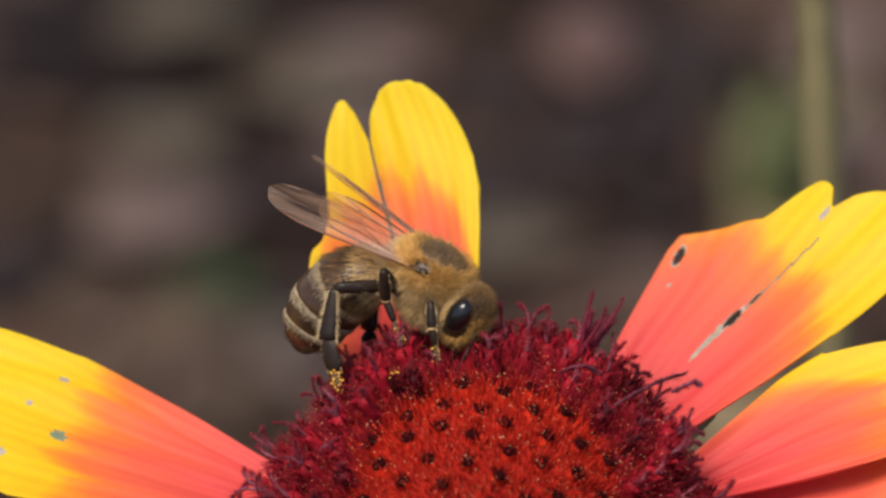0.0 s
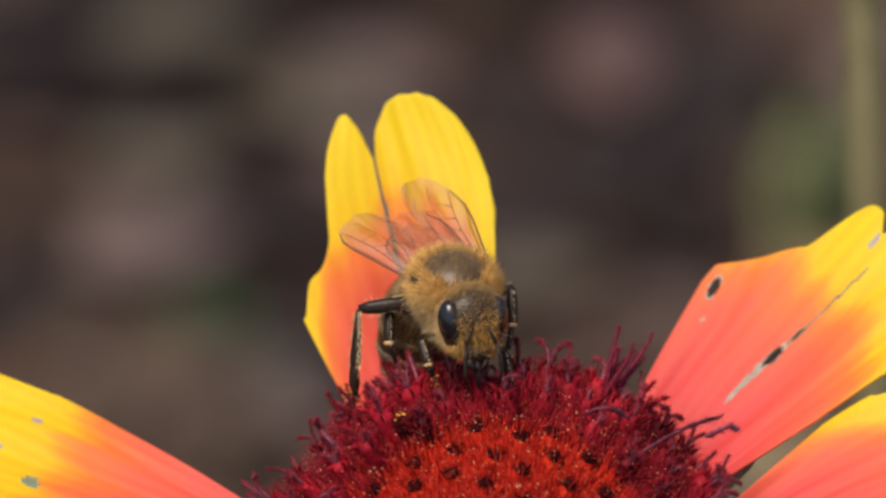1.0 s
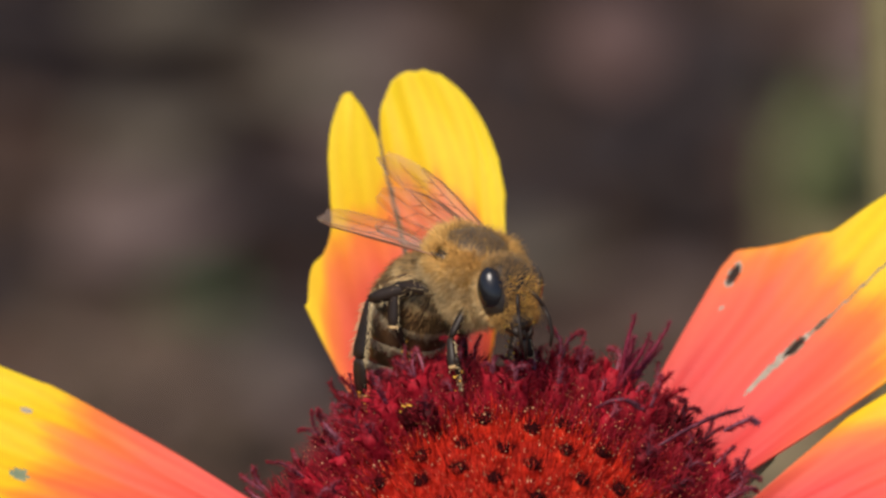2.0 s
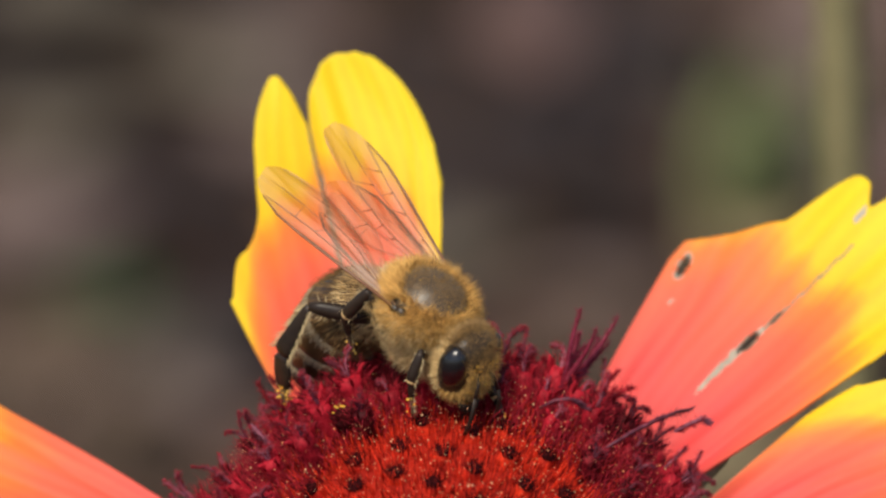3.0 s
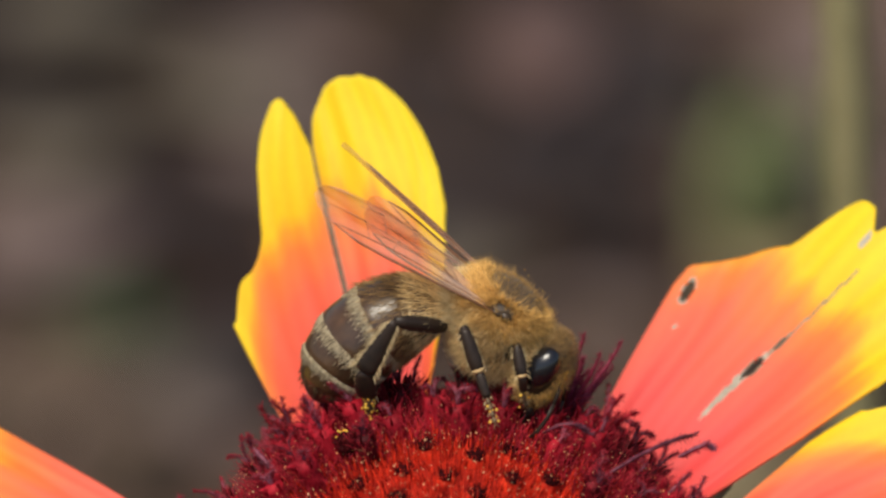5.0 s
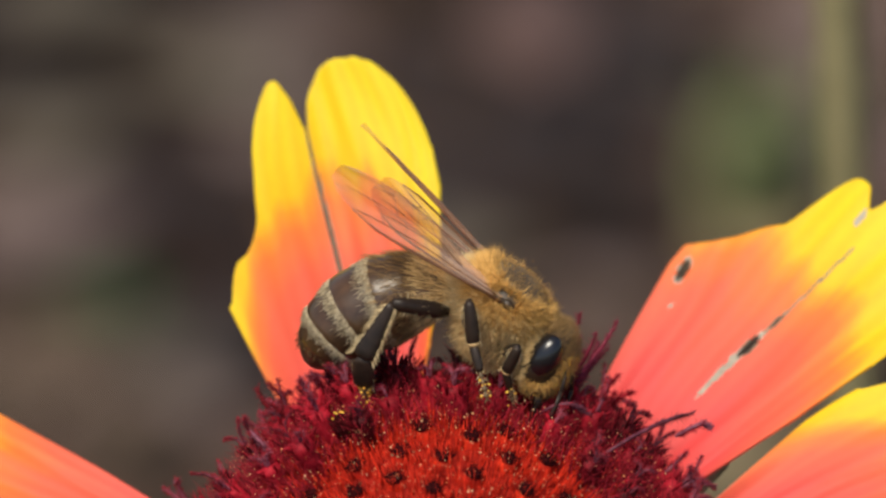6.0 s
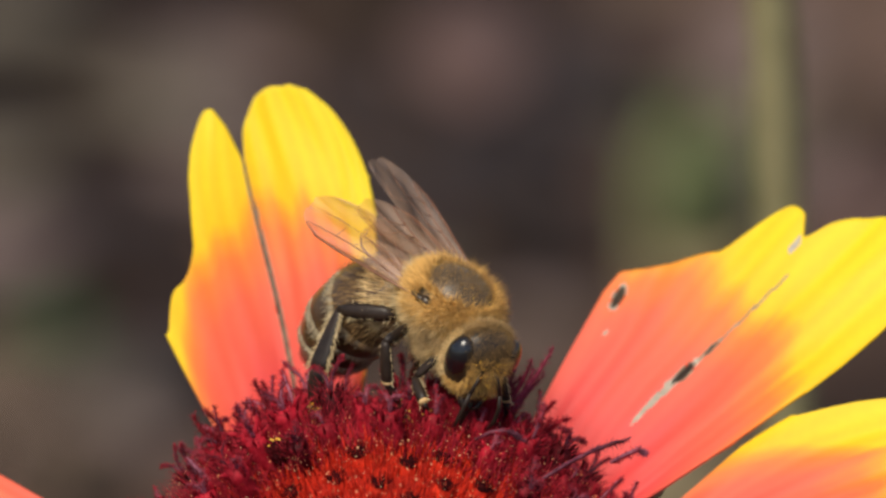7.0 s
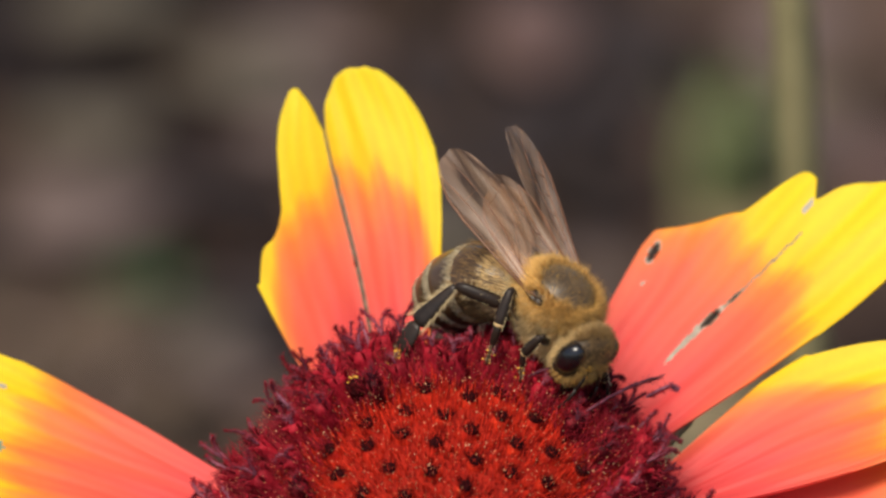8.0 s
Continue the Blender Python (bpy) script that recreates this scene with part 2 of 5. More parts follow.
SOIL = soil_material()
CLOD = plain("soil_clod", (0.030, 0.020, 0.015), (0.092, 0.065, 0.047), 150, 0.95, 0.1, 0.8, 0.002, random_tint=0.5)
DRY_LEAF = plain("dry_leaf", (0.080, 0.046, 0.040), (0.140, 0.084, 0.072), 90, 0.8, 0.3, 0.5, 0.001)
PALE_LEAF = plain("pale_dry_leaf", (0.06, 0.047, 0.032), (0.13, 0.105, 0.075), 90, 0.8, 0.3, 0.5, 0.001)
TAUPE_LEAF = plain("taupe_dry_leaf", (0.088, 0.060, 0.052), (0.180, 0.126, 0.107), 90, 0.8, 0.3, 0.5, 0.001)
BACK_STEM = plain("dry_stem", (0.18, 0.155, 0.072), (0.29, 0.25, 0.125), 500, 0.6)
# near-black brown for leaf shapes added to darken areas of the soil
DARK_PATCH = plain("dark_soil_patch", (0.012, 0.007, 0.006), (0.030, 0.019, 0.016), 90, 0.75, 0.3, 0.5, 0.001)
OLIVE_LEAF = plain("olive_dry_leaf", (0.14, 0.108, 0.056), (0.25, 0.195, 0.11), 90, 0.8, 0.3, 0.5, 0.001)
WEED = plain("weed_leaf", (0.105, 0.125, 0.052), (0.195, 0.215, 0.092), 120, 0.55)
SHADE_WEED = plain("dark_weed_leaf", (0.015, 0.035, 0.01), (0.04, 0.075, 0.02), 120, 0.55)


# ---- mesh helpers ----
def mesh_of(name, verts, faces, materials, slots=None, uvs=None, smooth=True):
    """A mesh from millimetres."""
    me = bpy.data.meshes.new(name)
    me.from_pydata([(x * MM, y * MM, z * MM) for x, y, z in verts], [], faces)
    for m in materials:
        me.materials.append(m)
    if slots is not None:
        me.polygons.foreach_set("material_index", slots)
    if uvs is not None:
        layer = me.uv_layers.new(name="UVMap")
        order = np.empty(len(me.loops), dtype=np.int32)
        me.loops.foreach_get("vertex_index", order)
        layer.data.foreach_set("uv", np.asarray(uvs, dtype=np.float32)[order].ravel())
    me.polygons.foreach_set("use_smooth", [smooth] * len(me.polygons))
    me.update()
    return me


def part(name, me, parent, label="", m=None):
    """One mesh object under a thing or a part."""
    ob = new(name, me)
    ob.parent = parent
    if m is not None:
        ob.matrix_basis = m
    return tagged(ob, label)


class Build:
    """Collects several shapes, in millimetres, into one mesh."""

    def __init__(self):
        self.v, self.f, self.s = [], [], []

    def add(self, verts, faces, slot=0):
        k = len(self.v)
        self.v.extend(verts)
        self.f.extend([tuple(i + k for i in f) for f in faces])
        self.s.extend([slot] * len(faces))

    def tube(self, points, radii, sides=8, slot=0, flat=1.0, normal=None, cap=True):
        """A tube through the points; flat squeezes it along one side."""
        pts = [Vector(p) for p in points]
        up = Vector(normal) if normal else Vector((0.13, 0.21, 0.97))
        rings, faces = [], []
        for i, p in enumerate(pts):
            d = (pts[min(i + 1, len(pts) - 1)] - pts[max(i - 1, 0)]).normalized()
            a = up - d * up.dot(d)
            a = a.normalized() if a.length > 1e-4 else d.orthogonal().normalized()
            c = d.cross(a)
            r = radii[i]
            for k in range(sides):
                w = 2 * math.pi * k / sides
                rings.append(p + a * (r * math.cos(w)) + c * (r * flat * math.sin(w)))
        for i in range(len(pts) - 1):
            for k in range(sides):
                j = (k + 1) % sides
                faces.append((i * sides + k, i * sides + j, (i + 1) * sides + j, (i + 1) * sides + k))
        if cap:
            faces.append(tuple(range(sides - 1, -1, -1)))
            faces.append(tuple((len(pts) - 1) * sides + k for k in range(sides)))
        self.add([tuple(p) for p in rings], faces, slot)

    def ball(self, centre, radii, m=None, rows=12, sides=18, slot=0, rough=0.0):
        verts, faces = [], []
        for i in range(rows + 1):
            a = math.pi * i / rows
            for k in range(sides):
                w = 2 * math.pi * k / sides
                p = Vector((math.sin(a) * math.cos(w), math.sin(a) * math.sin(w), math.cos(a)))
                q = Vector((p[0] * radii[0], p[1] * radii[1], p[2] * radii[2]))
                if rough:
                    q *= 1 + rough * noise.noise(p * 2.3 + Vector(centre))
                if m is not None:
                    q = m @ q
                verts.append(tuple(q + Vector(centre)))
        for i in range(rows):
            for k in range(sides):
                j = (k + 1) % sides
                faces.append((i * sides + k, (i + 1) * sides + k, (i + 1) * sides + j, i * sides + j))
        self.add(verts, faces, slot)

    def hair(self, root, way, length, width, bend=(0, 0, 0), slot=0):
        """A tapered three-sided hair in two bent joints."""
        r, w = Vector(root), Vector(way).normalized()
        a = w.orthogonal().normalized()
        c = w.cross(a)
        mid = r + w * (length * 0.55) + Vector(bend) * (length * 0.2)
        tip = r + w * length + Vector(bend) * (length * 0.7)
        v = []
        for p, s in ((r, width), (mid, width * 0.75)):
            for k in range(3):
                g = 2.094 * k
                v.append(tuple(p + (a * math.cos(g) + c * math.sin(g)) * s))
        v.append(tuple(tip))
        self.add(v, [(0, 1, 4, 3), (1, 2, 5, 4), (2, 0, 3, 5), (3, 4, 6), (4, 5, 6), (5, 3, 6)], slot)

    def mesh(self, name, *materials, smooth=True):
        return mesh_of(name, self.v, self.f, materials, self.s, smooth=smooth)


def thing(name, label, category, group="", m=None, kind=""):
    ob = new(name)
    ob.empty_display_size = 0.005
    if m is not None:
        ob.matrix_basis = m
    return tagged(ob, label, category, group, kind)


# ---- soil ----
def soil_height(x, y):
    return noise.noise(Vector((x / 16, y / 16, 0.3))) * 3.2 + noise.noise(Vector((x / 6, y / 6, 4.1))) * 1.8


def ground():
    rng = random.Random(3)
    cx, cy = 0.0, 305.0
    radii = [0.0] + [2.5 * k for k in range(1, 61)]
    while radii[-1] < 3.0e6:
        radii.append(radii[-1] * 1.35)
    sides = 180
    verts, faces = [(cx, cy, 0.0)], []
    for r in radii[1:]:
        for k in range(sides):
            w = 2 * math.pi * k / sides
            x, y = cx + r * math.cos(w), cy + r * math.sin(w)
            fade = 1.0 if r < 200 else 200 / r
            h = soil_height(x, y) * fade
            verts.append((x, y, h))
    for k in range(sides):
        faces.append((0, 1 + k, 1 + (k + 1) % sides))
    for i in range(len(radii) - 2):
        a, b = 1 + i * sides, 1 + (i + 1) * sides
        for k in range(sides):
            j = (k + 1) % sides
            faces.append((a + k, b + k, b + j, a + j))
    tagged(new("ground", mesh_of("ground", verts, faces, [SOIL])), "bare dark brown garden soil, crumbly and dry", "ground", kind="structure")


ground()


# ---- the flower ----
def dome_point(x, y):
    """Height of the disc over (x, y) in the flower's own space."""
    q = 1 - (x * x + y * y) / DISC_R ** 2
    return DISC_H * math.sqrt(max(q, 0.0))


def dome_normal(p):
    return Vector((p[0] / DISC_R ** 2, p[1] / DISC_R ** 2, p[2] / DISC_H ** 2)).normalized()


def petal_mesh(name, length, width, lobes, lift, curl, cup, edge, tears=(), holes=(), marks=(), twist=0.0, base=0.30, ripple=0.25, seed=0, side_edge=0.16, peak=0.72, taper=0.32, rim_side=0, narrow=0.0, slim=1.05, wide=0.0, sway=0.0):
    """A ray petal along +x with its own lobes, tears and holes.
    lobes: the tip's outline as (place across, reach); tears: (across, slant, from, to, width); holes: (along, across, r along, r across)."""
    nu, nv = 116, 124
    verts, uvs, faces, slots = [], [], [], []
    rim = []
    for j in range(nv + 1):
        v = -1 + 2 * j / nv
        for q in range(len(lobes) - 1):
            (v0, h0), (v1, h1) = lobes[q], lobes[q + 1]
            if v0 <= v <= v1:
                f = (v - v0) / (v1 - v0)
                va, ha = lobes[max(q - 1, 0)]
                vb, hb = lobes[min(q + 2, len(lobes) - 1)]
                m0, m1 = (h1 - ha) / (v1 - va) * (v1 - v0), (hb - h0) / (vb - v0) * (v1 - v0)
                if (h0 - ha) * (h1 - h0) <= 0:
                    m0 = 0.0
                if (hb - h1) * (h1 - h0) <= 0:
                    m1 = 0.0
                soft = (2 * f ** 3 - 3 * f * f + 1) * h0 + (f ** 3 - 2 * f * f + f) * m0 + (3 * f * f - 2 * f ** 3) * h1 + (f ** 3 - f * f) * m1
                rim.append(soft + 0.005 * noise.noise(Vector((v * 9, seed, 2))))
                break
    for i in range(nu + 1):
        for j in range(nv + 1):
            v = -1 + 2 * j / nv
            u = i / nu * rim[j]
            w = width * (base + (1 - base) * math.sin(min(u / peak, 1.0) * math.pi / 2) ** 1.15)
            w *= 1 - taper * max(0.0, (u - 0.72) / 0.28) ** 2
            a = radians(lift) + radians(curl) * u * 0.5
            s = u * length
            y = (v + sway * (u - 0.9) * (1 - v * v)) * w * (1 - narrow * (1 - slim * u) * v * v if v < 0 else 1 + wide * v ** 4 * min(1.0, max(0.0, 3.2 * (u - 0.18))))
            hgt = cup * (v * v - 0.3) * width * (1 - 0.5 * u)
            hgt += ripple * noise.noise(Vector((u * 4, v * 2.2, seed))) * (0.3 + u)
            hgt += 0.040 * math.cos(v * 13 + 3 * noise.noise(Vector((u * 3, v * 3, seed + 5)))) * min(1, u * 3)
            hgt += twist * v * u * width
            x = s * math.cos(a) - hgt * math.sin(a)
            z = s * math.sin(a) + hgt * math.cos(a)
            verts.append((x, y, z))
            uvs.append((u + 0.60 - edge + side_edge * (abs(v) if rim_side == 0 else max(0.0, v * rim_side)) ** 3.2, v * 0.5 + seed * 3.7))
    for i in range(nu):
        for j in range(nv):
            v = -1 + 2 * (j + 0.5) / nv
            u = (i + 0.5) / nu * rim[j]
            out, slot = False, 0
            for c, slant, u0, u1, wd in tears:
                g = abs(v - (c + slant * (u - u0)))
                t = (u - u0) / (u1 - u0)
                if 0 < t < 1:
                    k = wd * (math.sin(math.pi * min(max(t, 0.05), 0.95)) ** 0.5) * (1 + 0.35 * noise.noise(Vector((u * 25, seed, 1))))
                    if g < k:
                        out = True
                    elif g < k + 0.012:
                        slot = 1
            for hu, hv, ru, rv in holes:
                q = math.hypot((u - hu) / ru, (v - hv) / rv)
                if q < 1:
                    out = True
                elif q < 1.2:
                    slot = 2
            for mu, mv, ru, rv, k in marks:
                q = math.hypot((u - mu) / ru, (v - mv) / rv) + 0.2 * noise.noise(Vector((u * 60, v * 18, seed)))
                if q < 1:
                    slot = k
            if not out:
                a = i * (nv + 1) + j
                faces.append((a, a + nv + 1, a + nv + 2, a + 1))
                slots.append(slot)
    return mesh_of(name, verts, faces, [PETAL, TEAR_EDGE, BLEMISH, GREEN_MARK], slots, uvs)


def add_petal(flower, me, az, drop=0.0, turn=0.0, label=""):
    m = (Matrix.Rotation(radians(az), 4, "Z") @ Matrix.Translation((9.6 * MM, 0, drop * MM)) @ Matrix.Rotation(radians(turn), 4, "Z"))
    ob = part("petal", me, flower, label, m)
    k = ob.modifiers.new("thickness", "SOLIDIFY")
    k.thickness, k.offset = 0.14 * MM, -1
    return ob


def floret_bud(seed):
    """An unopened floret: a red tube wrapped in bristles that ends in a dark hairy tip."""
    rng = random.Random(seed)
    b = Build()
    h = 1.35 + rng.uniform(-0.12, 0.15)
    b.tube([(0, 0, -0.5), (0, 0, 0.3), (0.03, 0, h * 0.75), (0.02, 0.02, h)], [0.42, 0.50, 0.46, 0.30], 10, 0)
    b.ball((0.02, 0.02, h), (0.42, 0.42, 0.18), rows=5, sides=9, slot=1)
    for k in range(5):
        w = 2 * math.pi * k / 5 + rng.uniform(-0.3, 0.3)
        d = Vector((math.cos(w), math.sin(w), 0))
        b.tube([d * 0.24 + Vector((0, 0, h - 0.1)), d * 0.24 + Vector((0, 0, h + 0.14)), d * rng.uniform(0.02, 0.12) + Vector((0, 0, h + 0.24))], [0.12, 0.10, 0.02], 5, 1)
    for k in range(95):
        w, r = rng.uniform(0, 6.28), rng.uniform(0.05, 0.48)
        d = Vector((math.cos(w), math.sin(w), 0))
        b.hair(d * r + Vector((0, 0, h - 0.05)), d * rng.uniform(0.2, 1.5) + Vector((0, 0, 1)), rng.uniform(0.22, 0.6), 0.021, slot=1)
    for k in range(46):
        w = rng.uniform(0, 6.28)
        d = Vector((math.cos(w), math.sin(w), 0))
        b.hair(d * rng.uniform(0.40, 0.56) + Vector((0, 0, rng.uniform(-0.3, 0.5))), d * 0.12 + Vector((0, 0, 1)), rng.uniform(0.5, 1.1), 0.045,
               (rng.gauss(0, 0.12), rng.gauss(0, 0.12), 0), slot=2)
    return b.mesh("floret_bud", TUBE, DARK_TIP, BRISTLE)


def floret_open(seed, reach):
    """An open floret: a maroon tube, five hairy lobes and two brush-like style branches."""
    rng = random.Random(seed)
    b = Build()
    h = 1.55 + rng.uniform(-0.2, 0.3)
    b.tube([(0, 0, -0.5), (0, 0, 0.4), (0.03, 0, h * 0.8), (0, 0.03, h)], [0.36, 0.42, 0.50, 0.46], 9, 0)
    for k in range(5):
        w = 2 * math.pi * k / 5 + rng.uniform(-0.2, 0.2)
        d, z = Vector((math.cos(w), math.sin(w), 0)), Vector((0, 0, 1))
        o = rng.uniform(0.5, 0.9)
        b.tube([d * 0.40 + z * (h - 0.2), d * (0.60 * o + 0.1) + z * (h + 0.18), d * (0.95 * o) + z * (h + 0.32)], [0.15, 0.11, 0.015], 5, 0, 0.5, d)
    for k in range(150):
        w, r = rng.uniform(0, 6.28), rng.uniform(0.25, 0.8)
        d = Vector((math.cos(w), math.sin(w), 0))
        b.hair(d * r + Vector((0, 0, h + rng.uniform(-0.7, 0.35))), d * rng.uniform(0.3, 1.6) + Vector((0, 0, 1)), rng.uniform(0.2, 0.55), 0.016,
               (rng.uniform(-0.4, 0.4), rng.uniform(-0.4, 0.4), 0), slot=2)
    for side in ((0, 1) if seed % 4 else (0,)):
        w = rng.uniform(0, 6.28) if side == 0 else w + 2.6 + rng.uniform(-0.5, 0.5)
        d, z = Vector((math.cos(w), math.sin(w), 0)), Vector((0, 0, 1))
        e = z.cross(d) * rng.uniform(-0.4, 0.4)
        s = rng.uniform(0.75, 1.25) * reach
        c = rng.uniform(-0.3, 0.8)
        pts = [z * (h - 0.2), z * (h + 0.45 * s) + d * 0.08, z * (h + 0.9 * s) + d * 0.2 * s + e * 0.1, z * (h + (1.22 - 0.15 * c) * s) + d * (0.40 + 0.15 * c) * s + e * 0.3,
               z * (h + (1.48 - 0.48 * c) * s) + d * (0.60 + 0.25 * c) * s + e * 0.5, z * (h + (1.68 - 0.95 * c) * s) + d * (0.78 + 0.25 * c) * s + e * 0.7]
        b.tube(pts, [0.07, 0.075, 0.065, 0.05, 0.032, 0.01], 6, 1)
        for k in range(260):
            i = rng.randrange(1, 5)
            p = pts[i].lerp(pts[i + 1], rng.random())
            way = (pts[i + 1] - pts[i]).normalized() * 0.8 + Vector((rng.gauss(0, 0.8), rng.gauss(0, 0.8), rng.gauss(0, 0.8)))
            b.hair(p, way, rng.uniform(0.12, 0.30), 0.013, slot=2 if k % 3 else 1)
    return b.mesh("floret_open", MAROON, STYLE, FRINGE)


def make_flower():
    flower = thing("blanket_flower", "red and yellow blanket flower with a bristly dark red disc", "flower", m=FLOWER)
    # receptacle and disc
    rng = random.Random(11)
    b = Build()
    b.ball((0, 0, 0), (DISC_R - 0.9, DISC_R - 0.9, DISC_H - 0.9), rows=24, sides=48)
    disc = part("disc", b.mesh("disc", DOME), flower, "domed dark red disc of tightly packed florets", DISC)
    buds = [floret_bud(20 + k) for k in range(5)]
    opens = [floret_open(40 + k, 0.55 if k < 4 else 0.65 + 0.09 * (k - 4)) for k in range(9)]
    count = 215
    for k in range(count):
        q = (k + 0.5) / count
        tilt = math.acos(1 - q * 1.0) if q < 1 else math.pi / 2
        w = k * 2.399963
        r = DISC_R * math.sin(tilt) * 0.985
        x, y = r * math.cos(w), r * math.sin(w)
        p = Vector((x, y, dome_point(x, y)))
        nrm = dome_normal(p)
        if q < 0.225:
            me, size = buds[rng.randrange(5)], 0.82 + 0.5 * q
        else:
            me, size = opens[rng.randrange(9 if q > 0.42 else 4)], 0.78 + 0.5 * rng.random()
        nrm = (nrm + Vector((rng.gauss(0, 0.08), rng.gauss(0, 0.08), 0.10 if q < 0.4 else 0.0))).normalized()
        m = (Matrix.Translation((p - nrm * (1.7 if q < 0.225 else rng.uniform(0.5, 1.1) if y > 3.0 and q < 0.75 else rng.uniform(1.0, 1.5))) * MM) @ Vector((0, 0, 1)).rotation_difference(nrm).to_matrix().to_4x4()
             @ Matrix.Rotation(rng.uniform(0, 6.28), 4, "Z") @ Matrix.Diagonal((size, size, size, 1)))
        part("floret", me, disc, "", m)
    tall = floret_open(61, 1.15)
    for x, y, lean in ((6.2, 9.0, 0.3), (-4.6, 9.6, -0.25), (-6.6, 8.6, -0.3), (9.6, 5.2, 0.5), (-11.0, 1.6, -0.6), (2.8, 10.4, 0.1)):
        p = Vector((x, y, dome_point(x, y)))
        nrm = (dome_normal(p) + Vector((lean * 0.6, 0.15, 0.35))).normalized()
        part("floret", tall, disc, "", Matrix.Translation((p - nrm * 1.5) * MM) @ Vector((0, 0, 1)).rotation_difference(nrm).to_matrix().to_4x4() @ Matrix.Rotation(lean * 5, 4, "Z"))
    # tufts of styles that stand out along the far rim: foot and tip in the view frame
    to_disc = (FLOWER @ DISC).inverted() @ VIEW
    turn = to_disc.to_3x3()
    spots = [Vector((x / 4, y / 4, dome_point(x / 4, y / 4))) for x in range(-46, 47) for y in range(-10, 47) if x * x + y * y < 16 * DISC_R ** 2 * 0.97]
    seen = [to_disc.inverted() @ (p * MM) / MM for p in spots]
    for fx, fy, tx, ty, count, label in ((6.5, 12.9, 8.4, 14.8, 9, "large purple tuft of styles"), (4.2, 12.6, 4.1, 13.9, 4, ""), (5.4, 12.5, 5.1, 13.5, 4, ""), (7.9, 12.2, 9.1, 13.2, 4, ""),
                                         (-4.4, 12.6, -5.0, 14.2, 4, ""), (-6.6, 11.6, -7.4, 13.0, 4, "")):
        k = min(range(len(seen)), key=lambda i: (seen[i].x - fx) ** 2 + (seen[i].y - fy) ** 2)
        foot = seen[k]
        b = Build()
        for j in range(count):
            way = Vector((tx - foot.x, ty - foot.y, 0))
            reach = way.length * (1.0 if label else 0.72) * (1.0 - (0.06 if label else 0.10) * j)
            way = (way.normalized() + Vector((rng.gauss(0, 0.22), rng.gauss(0, 0.22), rng.gauss(0, 0.3))) * (j > 0)).normalized()
            bow = Vector((rng.gauss(0, 0.22), rng.gauss(0, 0.22), rng.gauss(0, 0.22)))
            base = Vector((foot.x, foot.y, foot.z)) + Vector((rng.gauss(0, 0.2), 0, rng.gauss(0, 0.2))) * (j > 0)
            pts = [turn @ p for p in (base - way * 0.9, base + way * reach * 0.35, base + way * reach * 0.7 + bow, base + way * reach + bow * 0.4)]
            b.tube([p + to_disc.translation / MM for p in pts], [0.14, 0.13, 0.10, 0.02], 7, 0)
            for _ in range(340):
                i = rng.randrange(0, 3)
                p = pts[i].lerp(pts[i + 1], rng.random()) + to_disc.translation / MM
                b.hair(p, (pts[3] - pts[0]).normalized() * 0.9 + Vector((rng.gauss(0, 0.7), rng.gauss(0, 0.7), rng.gauss(0, 0.7))), rng.uniform(0.15, 0.42), 0.015, slot=0 if label and _ % 4 else _ % 2)
        part("floret", b.mesh("floret_tuft", TUFT if label else MAROON, FRINGE), disc, label)
    # long mauve styles that lie over the florets: foot and tip in the view frame
    fronts = [to_disc.inverted() @ (Vector((x / 4, y / 4, dome_point(x / 4, y / 4))) * MM) / MM for x in range(-46, 47) for y in range(-40, 47) if x * x + y * y < 16 * DISC_R ** 2 * 0.97]

    def over_disc(x, y, proud):
        near = sorted(fronts, key=lambda p: (p.x - x) ** 2 + (p.y - y) ** 2)[:6]
        p = max(near, key=lambda q: q.z)
        out = dome_normal(to_disc @ (p * MM) / MM)
        return to_disc @ (Vector((x, y, p.z)) * MM) / MM + out * proud
    for fx, fy, tx, ty in ((7.5, 8.8, 11.0, 10.1), (4.9, 10.6, 6.6, 10.0), (-7.2, 9.7, -6.2, 8.6), (10.7, 9.6, 11.6, 9.5)):
        foot, tip = over_disc(fx, fy, 0.3), over_disc(tx, ty, 1.0)
        mid = foot.lerp(tip, 0.55) + dome_normal(foot) * 0.5
        b = Build()
        b.tube([foot, foot.lerp(mid, 0.5) + dome_normal(foot) * 0.15, mid, mid.lerp(tip, 0.6) + dome_normal(tip) * 0.15, tip], [0.07, 0.085, 0.10, 0.075, 0.015], 8, 0)
        for k in range(420):
            p = foot.lerp(mid, rng.random()) if k % 2 else mid.lerp(tip, rng.random())
            b.hair(p, (tip - foot).normalized() + Vector((rng.gauss(0, 0.6), rng.gauss(0, 0.6), rng.gauss(0, 0.6))), rng.uniform(0.15, 0.45), 0.016, slot=k % 2)
        part("style", b.mesh("style", STYLE, FRINGE), disc, "long mauve hairy style")
    # one wide dark floret with pollen on its rim
    spot = over_disc(-3.4, 10.2, 0.15)
    b = Build()
    b.ball((0, 0, 0), (0.45, 0.45, 0.6), rows=10, sides=16, rough=0.18)
    for k in range(160):
        w = rng.uniform(0, 6.283)
        b.hair((0.4 * math.cos(w), 0.4 * math.sin(w), rng.uniform(-0.2, 0.4)), (math.cos(w) * 0.5, math.sin(w) * 0.5, 1), rng.uniform(0.2, 0.5), 0.03, slot=1)
    for k in range(14):
        w = rng.gauss(1.57, 0.5)
        b.ball((0.44 * math.cos(w), 0.44 * math.sin(w), rng.uniform(0.2, 0.6)), (0.06, 0.06, 0.06), rows=4, sides=6, slot=2)
